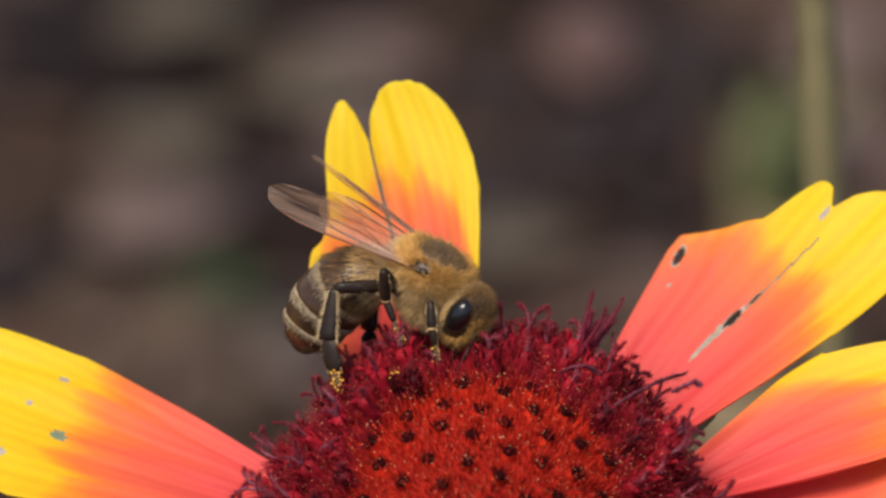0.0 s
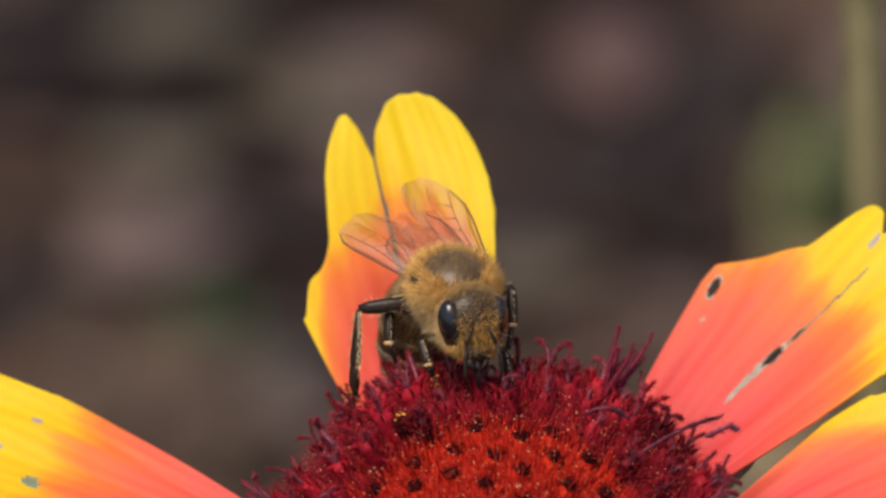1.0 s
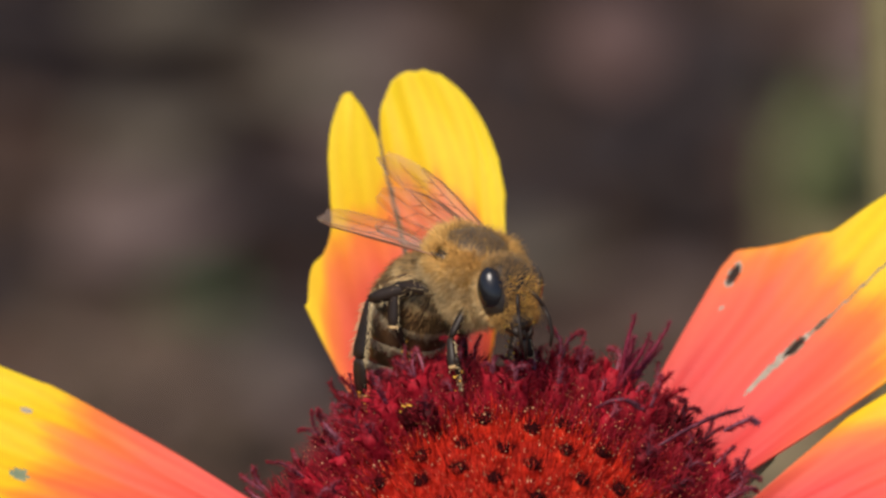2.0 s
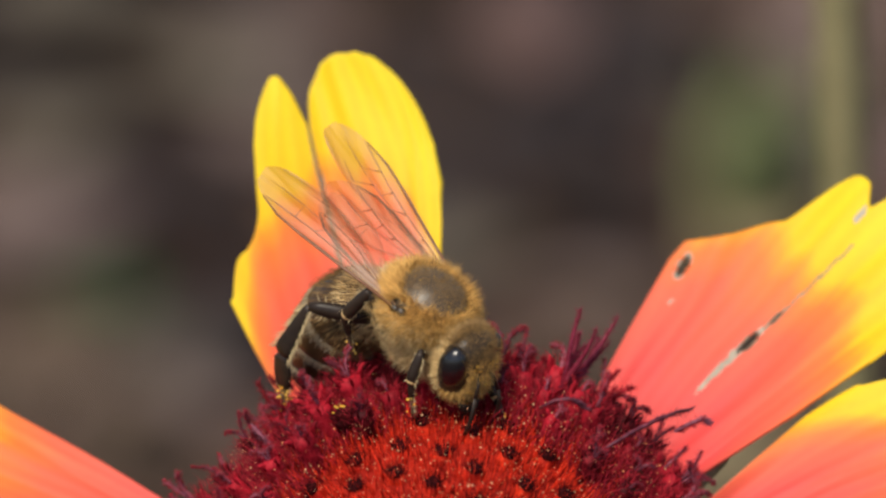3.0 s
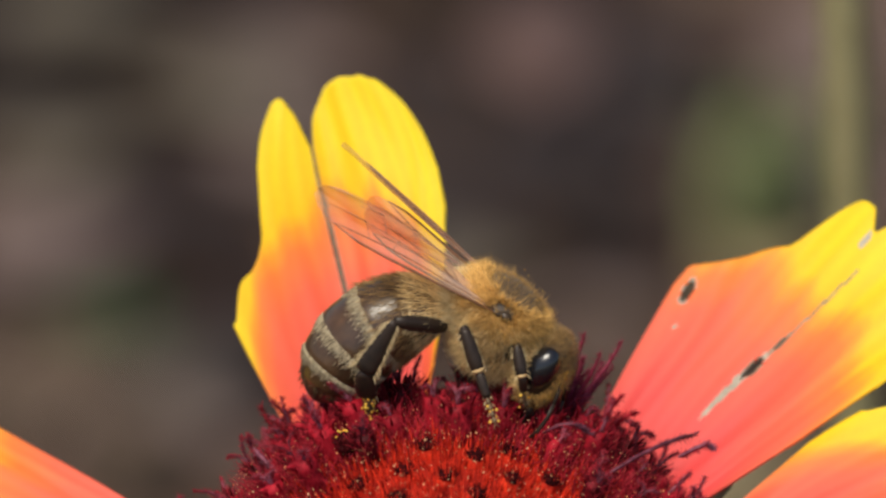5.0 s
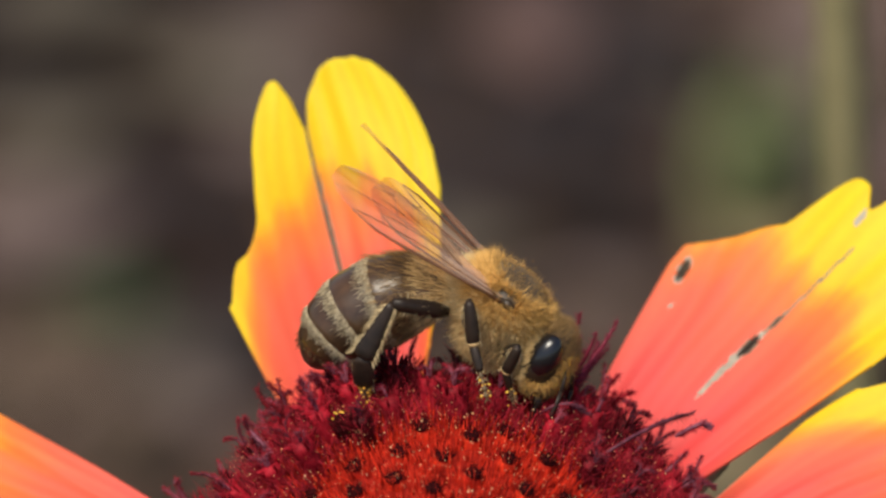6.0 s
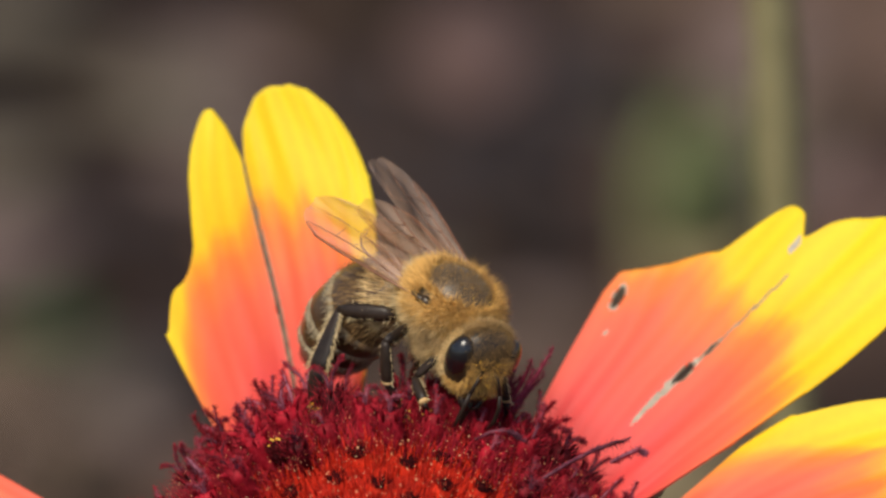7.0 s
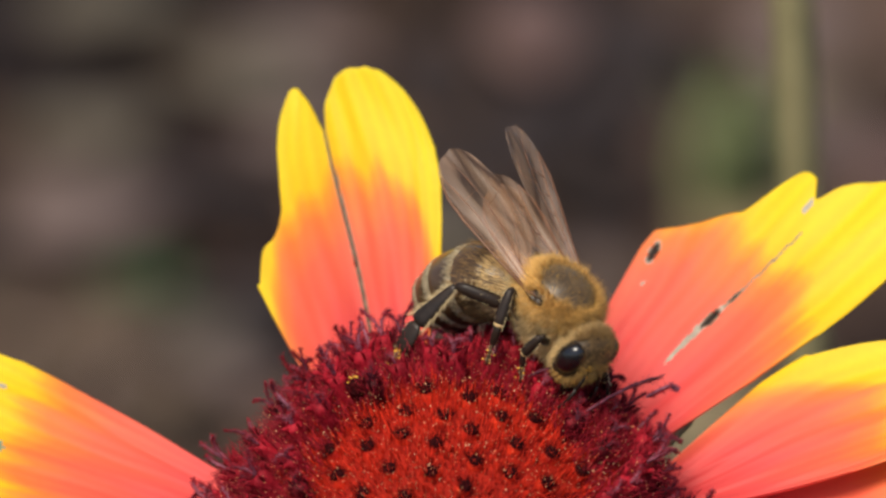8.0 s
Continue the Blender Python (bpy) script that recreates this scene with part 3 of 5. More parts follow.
    part("floret", b.mesh("floret_dark", DARK_TIP, MAROON, POLLEN_YELLOW), disc, "wide dark floret dusted with pollen",
         Matrix.Translation(spot * MM) @ Vector((0, 0, 1)).rotation_difference(dome_normal(spot)).to_matrix().to_4x4())
    # bristles between the florets
    b = Build()
    for k in range(12000):
        q = rng.random() * 0.45
        tilt, w = math.acos(1 - q), rng.uniform(0, 6.28)
        r = DISC_R * math.sin(tilt) * 0.98
        x, y = r * math.cos(w), r * math.sin(w)
        p = Vector((x, y, dome_point(x, y)))
        nrm = dome_normal(p)
        b.hair(p - nrm * 1.3, nrm + Vector((rng.gauss(0, 0.13), rng.gauss(0, 0.13), rng.gauss(0, 0.13))), rng.uniform(0.6, 1.6), 0.034)
    tagged(part("bristles", b.mesh("bristles", BRISTLE), disc, "orange-red bristles between the florets"), kind="stuff")
    b = Build()
    for k in range(14000):
        q = 0.20 + rng.random() * 0.80
        tilt, w = math.acos(1 - q), rng.uniform(0, 6.28)
        r = DISC_R * math.sin(tilt) * 0.98
        x, y = r * math.cos(w), r * math.sin(w)
        p = Vector((x, y, dome_point(x, y)))
        nrm = dome_normal(p)
        b.hair(p - nrm * 0.8, nrm + Vector((rng.gauss(0, 0.35), rng.gauss(0, 0.35), rng.gauss(0, 0.3))), rng.uniform(0.9, 2.0), 0.022,
               (rng.gauss(0, 0.3), rng.gauss(0, 0.3), rng.gauss(0, 0.3)))
    tagged(part("fringe", b.mesh("fringe", FRINGE), disc, "dark maroon hairs round the open florets"), kind="stuff")
    b = Build()
    for k in range(6800):
        q = rng.random()
        tilt, w = math.acos(1 - q), rng.uniform(0, 6.28)
        r = DISC_R * math.sin(tilt)
        x, y = r * math.cos(w), r * math.sin(w)
        p = Vector((x, y, dome_point(x, y)))
        p += dome_normal(p) * rng.uniform(-0.6, 0.95)
        s = rng.choice((0.015, 0.018, 0.02, 0.022, 0.027, 0.033, 0.05 if k % 4 == 0 else 0.022))
        b.ball(p, (s, s, s), rows=3, sides=5)
    tagged(part("pollen", b.mesh("pollen", POLLEN), disc, "loose orange pollen grains"), kind="stuff")

    # petals
    back = petal_mesh("petal_back", 20.4, 5.05, [(-1, 0.60), (-0.97, 0.775), (-0.88, 0.905), (-0.7, 0.978), (-0.5, 0.995), (-0.3, 1.0), (-0.1, 0.985), (0.06, 0.945), (0.14, 0.905),
                                                (0.19, 0.835), (0.23, 0.86), (0.32, 0.915), (0.43, 0.95), (0.54, 0.955), (0.61, 0.925), (0.67, 0.84), (0.70, 0.68), (0.74, 0.625), (0.81, 0.585), (0.9, 0.55), (1, 0.46)],
                      23, 4, 0.14, 0.70, tears=[(0.19, 0.0, 0.02, 0.95, 0.0105)], seed=1, side_edge=0.38, wide=0.13, sway=0.58, narrow=0.05, slim=0.0)
    add_petal(flower, back, 106.2, -0.5, -10.2, "upright petal with a yellow tip, split along its length")
    right = petal_mesh("petal_torn", 21.8, 6.5, [(-1, 0.66), (-0.97, 0.84), (-0.9, 1.0), (-0.75, 1.085), (-0.5, 1.075), (-0.25, 1.025), (-0.08, 0.97), (0.0, 0.91), (0.05, 0.925), (0.13, 0.95), (0.24, 0.945),
                                                 (0.31, 0.905), (0.37, 0.845), (0.41, 0.795), (0.43, 0.78), (0.46, 0.772), (0.7, 0.69), (0.9, 0.635), (0.97, 0.615), (1, 0.57)],
                       21, 0, 0.08, 0.71, tears=[(-0.002, -0.34, 0.505, 0.575, 0.030), (-0.034, -0.34, 0.60, 0.635, 0.012)], holes=[(0.578, 0.865, 0.027, 0.040)],
                       marks=[(0.425, 0.026, 0.035, 0.022, 2), (0.465, 0.012, 0.035, 0.030, 2), (0.50, 0.002, 0.03, 0.040, 2), (0.575, -0.025, 0.02, 0.020, 2), (0.60, -0.034, 0.02, 0.016, 1)]
                       + [(0.62 + 0.02 * k, 0.035 - 0.34 * (0.223 + 0.02 * k), 0.013, 0.009, 1) for k in range(11)]
                       + [(0.505, 0.79, 0.007, 0.018, 2), (0.885, 0.01, 0.02, 0.03, 2)],
                       seed=2, side_edge=0.12, peak=1.0, taper=0.0, narrow=0.25)
    add_petal(flower, right, 49, -0.5, -5, "orange-red petal with yellow tip, a torn slit and a hole")
    round_tip = [(-1, 0.62), (-0.9, 0.84), (-0.65, 0.96), (-0.35, 0.99), (-0.08, 0.95), (0, 0.92), (0.08, 0.95), (0.4, 1.0), (0.7, 0.96), (0.9, 0.84), (1, 0.62)]
    low = petal_mesh("petal_low", 20.5, 4.0, round_tip, 18.5, -6, 0.22, 0.74, seed=3, base=0.04, side_edge=0.32, rim_side=1, wide=0.27, narrow=0.32, slim=0.1)
    add_petal(flower, low, 25.5, -0.1, -10.2, "coral red petal with a yellow rim")
    under = petal_mesh("petal_under", 20.5, 5.2, round_tip, 15.5, -6, 0.16, 0.76, seed=4, side_edge=0.0)
    add_petal(flower, under, 11, -0.5, 0, "coral red petal with a yellow rim")
    three = [(-1, 0.62), (-0.9, 0.85), (-0.68, 0.96), (-0.45, 0.92), (-0.36, 0.88), (-0.26, 0.95), (0, 1.0), (0.26, 0.95), (0.36, 0.88), (0.45, 0.93), (0.68, 0.97), (0.9, 0.87), (1, 0.64)]
    left = petal_mesh("petal_left", 23.6, 5.5, three, 5.5, 0, 0.10, 0.55, seed=5, peak=0.95, taper=0.15, side_edge=0.05, wide=0.12,
                      marks=[(0.597, 0.065, 0.019, 0.075, 3), (0.64, -0.63, 0.011, 0.035, 2), (0.69, -0.21, 0.009, 0.035, 2), (0.70, 0.516, 0.013, 0.05, 2)])
    add_petal(flower, left, 150, -0.6, 10, "red petal fading to yellow, spotted with chewed marks")
    tuck = petal_mesh("petal_tuck", 18.5, 4.4, three, 3, 0, 0.10, 0.58, seed=6, base=0.2)
    add_petal(flower, tuck, 188, -1.4, 2, "red petal with a yellow tip")
    # green bracts and the stem
    for k in range(14):
        w = 2 * math.pi * k / 14 + 0.2
        b = Build()
        b.tube([(0, 0, 0), (3, 0, 0.1), (6, 0, 0.0), (8.5, 0, -0.6)], [1.1, 1.3, 0.9, 0.05], 8, 0, 0.22, (0, 1, 0))
        part("bract", b.mesh("bract", BRACT), flower, "pale green pointed bract",
             Matrix.Rotation(w, 4, "Z") @ Matrix.Translation((8 * MM, 0, -2.2 * MM)) @ Matrix.Rotation(radians(4), 4, "Y"))
    b = Build()
    b.tube([(0, 0, 0), (2.5, 0, 0.15), (4.6, 0, 0.3), (6.0, 0, 0.2)], [1.0, 1.15, 0.8, 0.05], 8, 0, 0.22, (0, 1, 0))
    part("bract", b.mesh("bract", BRACT), flower, "pale green pointed bract",
         Matrix.Rotation(radians(39.5), 4, "Z") @ Matrix.Translation((12.0 * MM, 0, 0.6 * MM)) @ Matrix.Rotation(radians(-4), 4, "Y"))
    b = Build()
    b.ball((0, 0, -1.0), (9.8, 9.8, 2.2), rows=10, sides=28)
    part("calyx", b.mesh("calyx", BRACT), flower, "green calyx")
    inv = FLOWER.inverted()
    pts = [inv @ Vector(p) / MM for p in ((0, 0.001, HEIGHT - 0.002), (0.002, 0.010, 0.11), (0.004, 0.018, 0.07), (0.004, 0.022, 0.03), (0.003, 0.022, -0.004))]
    b = Build()
    b.tube(pts, [1.6, 1.15, 1.15, 1.25, 1.4], 12, 0)
    part("stem", b.mesh("stem", GREEN), flower, "hairy green flower stem")
    return flower


make_flower()


# ---- the bed behind the flower ----
def back_stem():
    st = thing("plant_stem", "upright pale green stem of a neighbouring plant", "stem", m=Matrix.Translation((0.0208, 0.078, 0)))
    b = Build()
    pts = [(2.6, -2.0, -3), (1.9, -1.0, 50), (1.0, 0.0, 92), (0.25, 0.0, 112), (-0.5, 0.5, 128), (-1.6, 1.0, 148), (-3.2, 2.0, 175)]
    b.tube(pts, [1.35, 1.28, 1.2, 1.15, 1.15, 1.1, 1.0], 14)
    rng = random.Random(5)
    for _ in range(700):
        k = rng.randrange(6)
        p = Vector(pts[k]).lerp(Vector(pts[k + 1]), rng.random())
        w = rng.uniform(0, 6.28)
        d = Vector((math.cos(w), math.sin(w), 0.2))
        b.hair(p + d * 1.1, d, rng.uniform(0.4, 1.0), 0.03)
    part("stem", b.mesh("stem", BACK_STEM), st)


def blade(b, root, way, length, width, droop, slot=0):
    """A small leaf blade with a folded midrib."""
    r, w = Vector(root), Vector(way).normalized()
    side = w.cross(Vector((0, 0, 1))).normalized()
    n = 9
    v, f = [], []
    for i in range(n + 1):
        q = i / n
        c = r + w * (length * q) + Vector((0, 0, -droop * length * q * q))
        h = width * math.sin(math.pi * (0.08 + 0.92 * q) ** 0.8) + 0.02
        for s, up in ((-1, 0.25), (0, 0.0), (1, 0.25)):
            v.append(tuple(c + side * (s * h) + Vector((0, 0, up * h))))
    for i in range(n):
        for j in range(2):
            a = i * 3 + j
            f.append((a, a + 3, a + 4, a + 1))
    b.add(v, f, slot)


def leafy_weed(x, y, size, count, material, seed, label, upright=0.0):
    weed = thing("weed", label, "weed", m=Matrix.Translation((x * MM, y * MM, 0)))
    rng = random.Random(seed)
    for k in range(count):
        w = 2 * math.pi * k / count + rng.uniform(-0.3, 0.3)
        b = Build()
        blade(b, (0, 0, -0.5), (math.cos(w), math.sin(w), rng.uniform(0.6, 2.2) + upright), size * rng.uniform(0.7, 1.2), size * rng.uniform(0.14, 0.22), rng.uniform(0.1, 0.5))
        ob = part("leaf", b.mesh("leaf", material), weed)
        k = ob.modifiers.new("thickness", "SOLIDIFY")
        k.thickness = 0.2 * MM


def loose_leaf(x, y, z, turn, length, width, material, label, tilt=0):
    b = Build()
    blade(b, (-length / 2, 0, 0), (1, 0, 0.05), length, width, 0.08)
    ob = tagged(new("dry_leaf", b.mesh("dry_leaf", material)), label, "leaf")
    way = Vector((math.cos(radians(turn)), math.sin(radians(turn))))
    z += max(soil_height(x + way.x * length * q, y + way.y * length * q) for q in (-0.3, -0.15, 0, 0.15, 0.3)) - 0.8
    ob.matrix_basis = Matrix.Translation((x * MM, y * MM, z * MM)) @ Matrix.Rotation(radians(turn), 4, "Z") @ Matrix.Rotation(radians(tilt), 4, "Y")
    k = ob.modifiers.new("thickness", "SOLIDIFY")
    k.thickness = 0.3 * MM


def clods():
    rng = random.Random(8)
    kinds = []
    for k in range(5):
        b = Build()
        b.ball((k * 3.1, 0, 0), (1, 0.85, 0.7), rows=10, sides=14, rough=0.45)
        b.v = [(x - k * 3.1, y, z) for x, y, z in b.v]
        kinds.append(b.mesh("soil_clod", CLOD))
    for k in range(90):
        x, y = rng.uniform(-60, 60), rng.uniform(215, 390)
        s = rng.choice((1.5, 2.0, 2.6, 3.4, 4.6))
        ob = tagged(new("soil_clod", kinds[rng.randrange(5)]), "dry crumbly brown lump of soil", "soil clod", "soil clods")
        ob.matrix_basis = Matrix.Translation((x * MM, y * MM, (soil_height(x, y) + s * 0.35) * MM)) @ Matrix.Rotation(rng.uniform(0, 6.28), 4, "Z") @ Matrix.Diagonal((s, s, s, 1))


back_stem()
leafy_weed(22.2, 303, 14, 11, WEED, 31, "fresh green weed in the soil", 2.4)
leafy_weed(23.8, 309, 13, 8, WEED, 33, "fresh green weed in the soil", 2.0)
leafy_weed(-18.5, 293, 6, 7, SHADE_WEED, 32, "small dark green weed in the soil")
# the near-black entries are added patches that darken the soil behind the flower
LITTER = [  # place, turn, length, half width, kind
    (-20.5, 334, 20, 13, 4.0, "pale"), (-13.0, 327, 160, 13, 4.4, "pale"), (-22.0, 318, 60, 12, 4.6, "pale"), (-22.0, 303, 30, 13, 5.0, "taupe"),
    (-16.0, 284, 40, 12, 4.6, "pale"), (-24.0, 287, 130, 11, 4.2, "taupe"), (8.4, 330, 95, 14, 3.4, "red"), (33.5, 309, 80, 10, 3.0, "red"),
    (3.9, 301, 20, 10, 3.6, "pale"), (11.0, 296, 165, 10, 3.6, "taupe"), (27.5, 331, 80, 15, 3.6, "taupe"), (27.0, 316, 95, 16, 4.0, "taupe"),
    (-8.2, 333, 150, 12, 3.6, "taupe"), (-6.5, 316, 25, 9, 3.0, "taupe"), (24.0, 303, 60, 13, 4.0, "olive"), (-30.0, 275, 20, 12, 4.0, "taupe"),
    (13.5, 318, 95, 13, 2.6, "dark_patch"), (15.0, 331, 100, 15, 4.6, "dark_patch"), (0.6, 311, 120, 14, 4.0, "dark_patch"), (2.0, 325, 85, 15, 3.2, "dark_patch"), (9.5, 316, 60, 14, 4.2, "dark_patch"), (-27.5, 326, 8, 20, 2.6, "dark_patch"),
    (-15.0, 309, 165, 15, 2.8, "dark_patch"), (-11.0, 287, 60, 12, 3.0, "dark_patch"), (-15.0, 277, 20, 14, 4.6, "taupe"), (20.5, 272, 60, 14, 4.6, "olive"), (-30.0, 334, 10, 16, 3.4, "dark_patch"), (-10.0, 296, 60, 12, 3.0, "dark_patch"), (11.5, 307, 140, 12, 3.0, "dark_patch"), (-8.0, 323, 20, 13, 2.4, "dark_patch"),
    (31.0, 323, 30, 12, 2.2, "dark_patch"), (-33.0, 293, 40, 14, 4.0, "dark_patch")]
KINDS = {"taupe": (TAUPE_LEAF, "dull brown dry leaf on the soil"), "pale": (PALE_LEAF, "pale brown dry leaf on the soil"), "red": (DRY_LEAF, "curled reddish brown dry leaf on the soil"),
         "olive": (OLIVE_LEAF, "pale olive brown dry leaf on the soil"), "dark_patch": (DARK_PATCH, "dark leaf-shaped patch added over the soil")}
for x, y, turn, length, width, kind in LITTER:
    loose_leaf(x, y, 1.2 if kind == "dark_patch" else 1.0, turn, length, width, *KINDS[kind])
clods()


# ---- the bee ----
def scatter(rng, centre, radii, keep, count):
    """Points and normals over an ellipsoid, where keep(unit direction) says so."""
    out = []
    while len(out) < count:
        d = Vector((rng.gauss(0, 1), rng.gauss(0, 1), rng.gauss(0, 1))).normalized()
        if keep(d):
            p = Vector((d[0] * radii[0], d[1] * radii[1], d[2] * radii[2]))
            nrm = Vector((d[0] / radii[0], d[1] / radii[1], d[2] / radii[2])).normalized()
            out.append((p + Vector(centre), nrm))
    return out


def fur(name, parent, material, label, seed, centre, radii, keep, count, length, width, lean=(0, 0, 0), wild=0.3):
    rng = random.Random(seed)
    b = Build()
    for p, nrm in scatter(rng, centre, radii, keep, count):
        way = nrm + Vector(lean) + Vector((rng.gauss(0, wild), rng.gauss(0, wild), rng.gauss(0, wild)))
        way += Vector(noise.noise_vector(p * 1.7 + Vector((seed, 0, 0)))) * 0.55
        b.hair(p - nrm * 0.1, way, length * rng.uniform(0.5, 1.25), width, (rng.gauss(0, 0.2), rng.gauss(0, 0.2), rng.gauss(0, 0.2)))
    return tagged(part(name, b.mesh(name, material), parent, label), kind="stuff")


ABDOMEN = [(-1.9, -0.95), (-2.6, -1.3), (-3.5, -1.9), (-4.35, -2.8), (-5.0, -3.9), (-5.4, -5.1), (-5.6, -6.1), (-5.65, -6.9)]
GIRTH = [0.6, 1.2, 1.7, 1.9, 1.9, 1.68, 1.2, 0.25]
PIVOT = Vector((-1.9, 0, -0.95))


def abdomen_at(s):
    """Centre, way and half-height of the abdomen, s from 0 to 1."""
    q = s * (len(ABDOMEN) - 1)
    i = min(int(q), len(ABDOMEN) - 2)
    f = q - i
    a = [Vector((x, 0, z)) for x, z in ABDOMEN]
    p0, p1, p2, p3 = a[max(i - 1, 0)], a[i], a[i + 1], a[min(i + 2, len(a) - 1)]
    c = 0.5 * (2 * p1 + (p2 - p0) * f + (2 * p0 - 5 * p1 + 4 * p2 - p3) * f * f + (3 * p1 - p0 - 3 * p2 + p3) * f ** 3)
    d = (0.5 * ((p2 - p0) + 2 * (2 * p0 - 5 * p1 + 4 * p2 - p3) * f + 3 * (3 * p1 - p0 - 3 * p2 + p3) * f * f)).normalized()
    return c, d, GIRTH[i] + (GIRTH[i + 1] - GIRTH[i]) * f


def ring_point(s, w, extra=0.0):
    c, d, r = abdomen_at(s)
    side, up = Vector((0, 1, 0)), d.cross(Vector((0, 1, 0)))
    if up.z < 0 and s < 0.5:
        up = -up
    up = Vector((0, 1, 0)).cross(d)
    if up.x > 0.3:
        up = -up
    out = (side * (math.cos(w) * 1.06) + up * math.sin(w)).normalized()
    return c + (side * (math.cos(w) * 1.06) + up * math.sin(w)) * (r + extra) - PIVOT, out, d


def wing_mesh(length, chord, seed):
    """A veined membrane along +x; its leading edge lies at y = 0."""
    nu, nv = 36, 20
    verts, faces = [], []

    def at(s, c):
        w = chord * (0.20 + 0.80 * math.sin(min(s / 0.72, 1.0) * math.pi / 2) ** 1.5)
        end = max(0.0, (s - 0.64) / 0.36)
        lead = 0.10 * chord * math.sin(math.pi * s) - 0.52 * w * (1 - math.sqrt(max(0.0, 1 - end ** 2.1)))
        w *= 0.04 + 0.96 * math.sqrt(max(0.0, 1 - end ** 2.1))
        return (s * length, lead - c * w, 0.13 * math.sin(c * 13 + 2 * s + seed) * math.sin(math.pi * min(1, s * 1.05)) + 0.25 * s * s * (c - 0.3))
    for i in range(nu + 1):
        for j in range(nv + 1):
            verts.append(at(i / nu, j / nv))
    for i in range(nu):
        for j in range(nv):
            a = i * (nv + 1) + j
            faces.append((a, a + nv + 1, a + nv + 2, a + 1))
    membrane = mesh_of("wing", verts, faces, [WING])
    veins = []
    lines = [[(0.0, 0.02), (0.3, 0.0), (0.6, 0.0), (0.75, 0.0), (0.88, 0.02)],
             [(0.0, 0.2), (0.25, 0.18), (0.5, 0.13), (0.68, 0.04)],
             [(0.05, 0.4), (0.3, 0.36), (0.45, 0.34), (0.6, 0.3), (0.8, 0.2), (0.88, 0.06)],
             [(0.05, 0.6), (0.25, 0.66), (0.45, 0.62), (0.62, 0.6), (0.82, 0.55)],
             [(0.25, 0.66), (0.38, 0.82), (0.5, 0.95)],
             [(0.45, 0.34), (0.47, 0.62)], [(0.58, 0.31), (0.56, 0.6)], [(0.70, 0.26), (0.73, 0.57)], [(0.62, 0.6), (0.66, 0.86)],
             [(0.3, 0.36), (0.28, 0.66)], [(0.73, 0.57), (0.86, 0.5), (0.93, 0.42)], [(0.66, 0.86), (0.78, 0.8)]]
    for k, line in enumerate(lines):
        pts = [Vector(at(*p)) + Vector((0, 0, 0.0)) for p in line]
        r = 0.048 if k == 0 else 0.024 if k < 3 else 0.013
        b = Build()
        b.tube(pts, [r * (1.6 if i == 0 else 0.5 if i == len(pts) - 1 else 1) for i in range(len(pts))], 6)
        veins.append(b.mesh("vein", VEIN))
    return membrane, veins


LEGS = []    # (leg, tibia, tarsus, side, name, resting joints, resting spot below the level bee), in millimetres


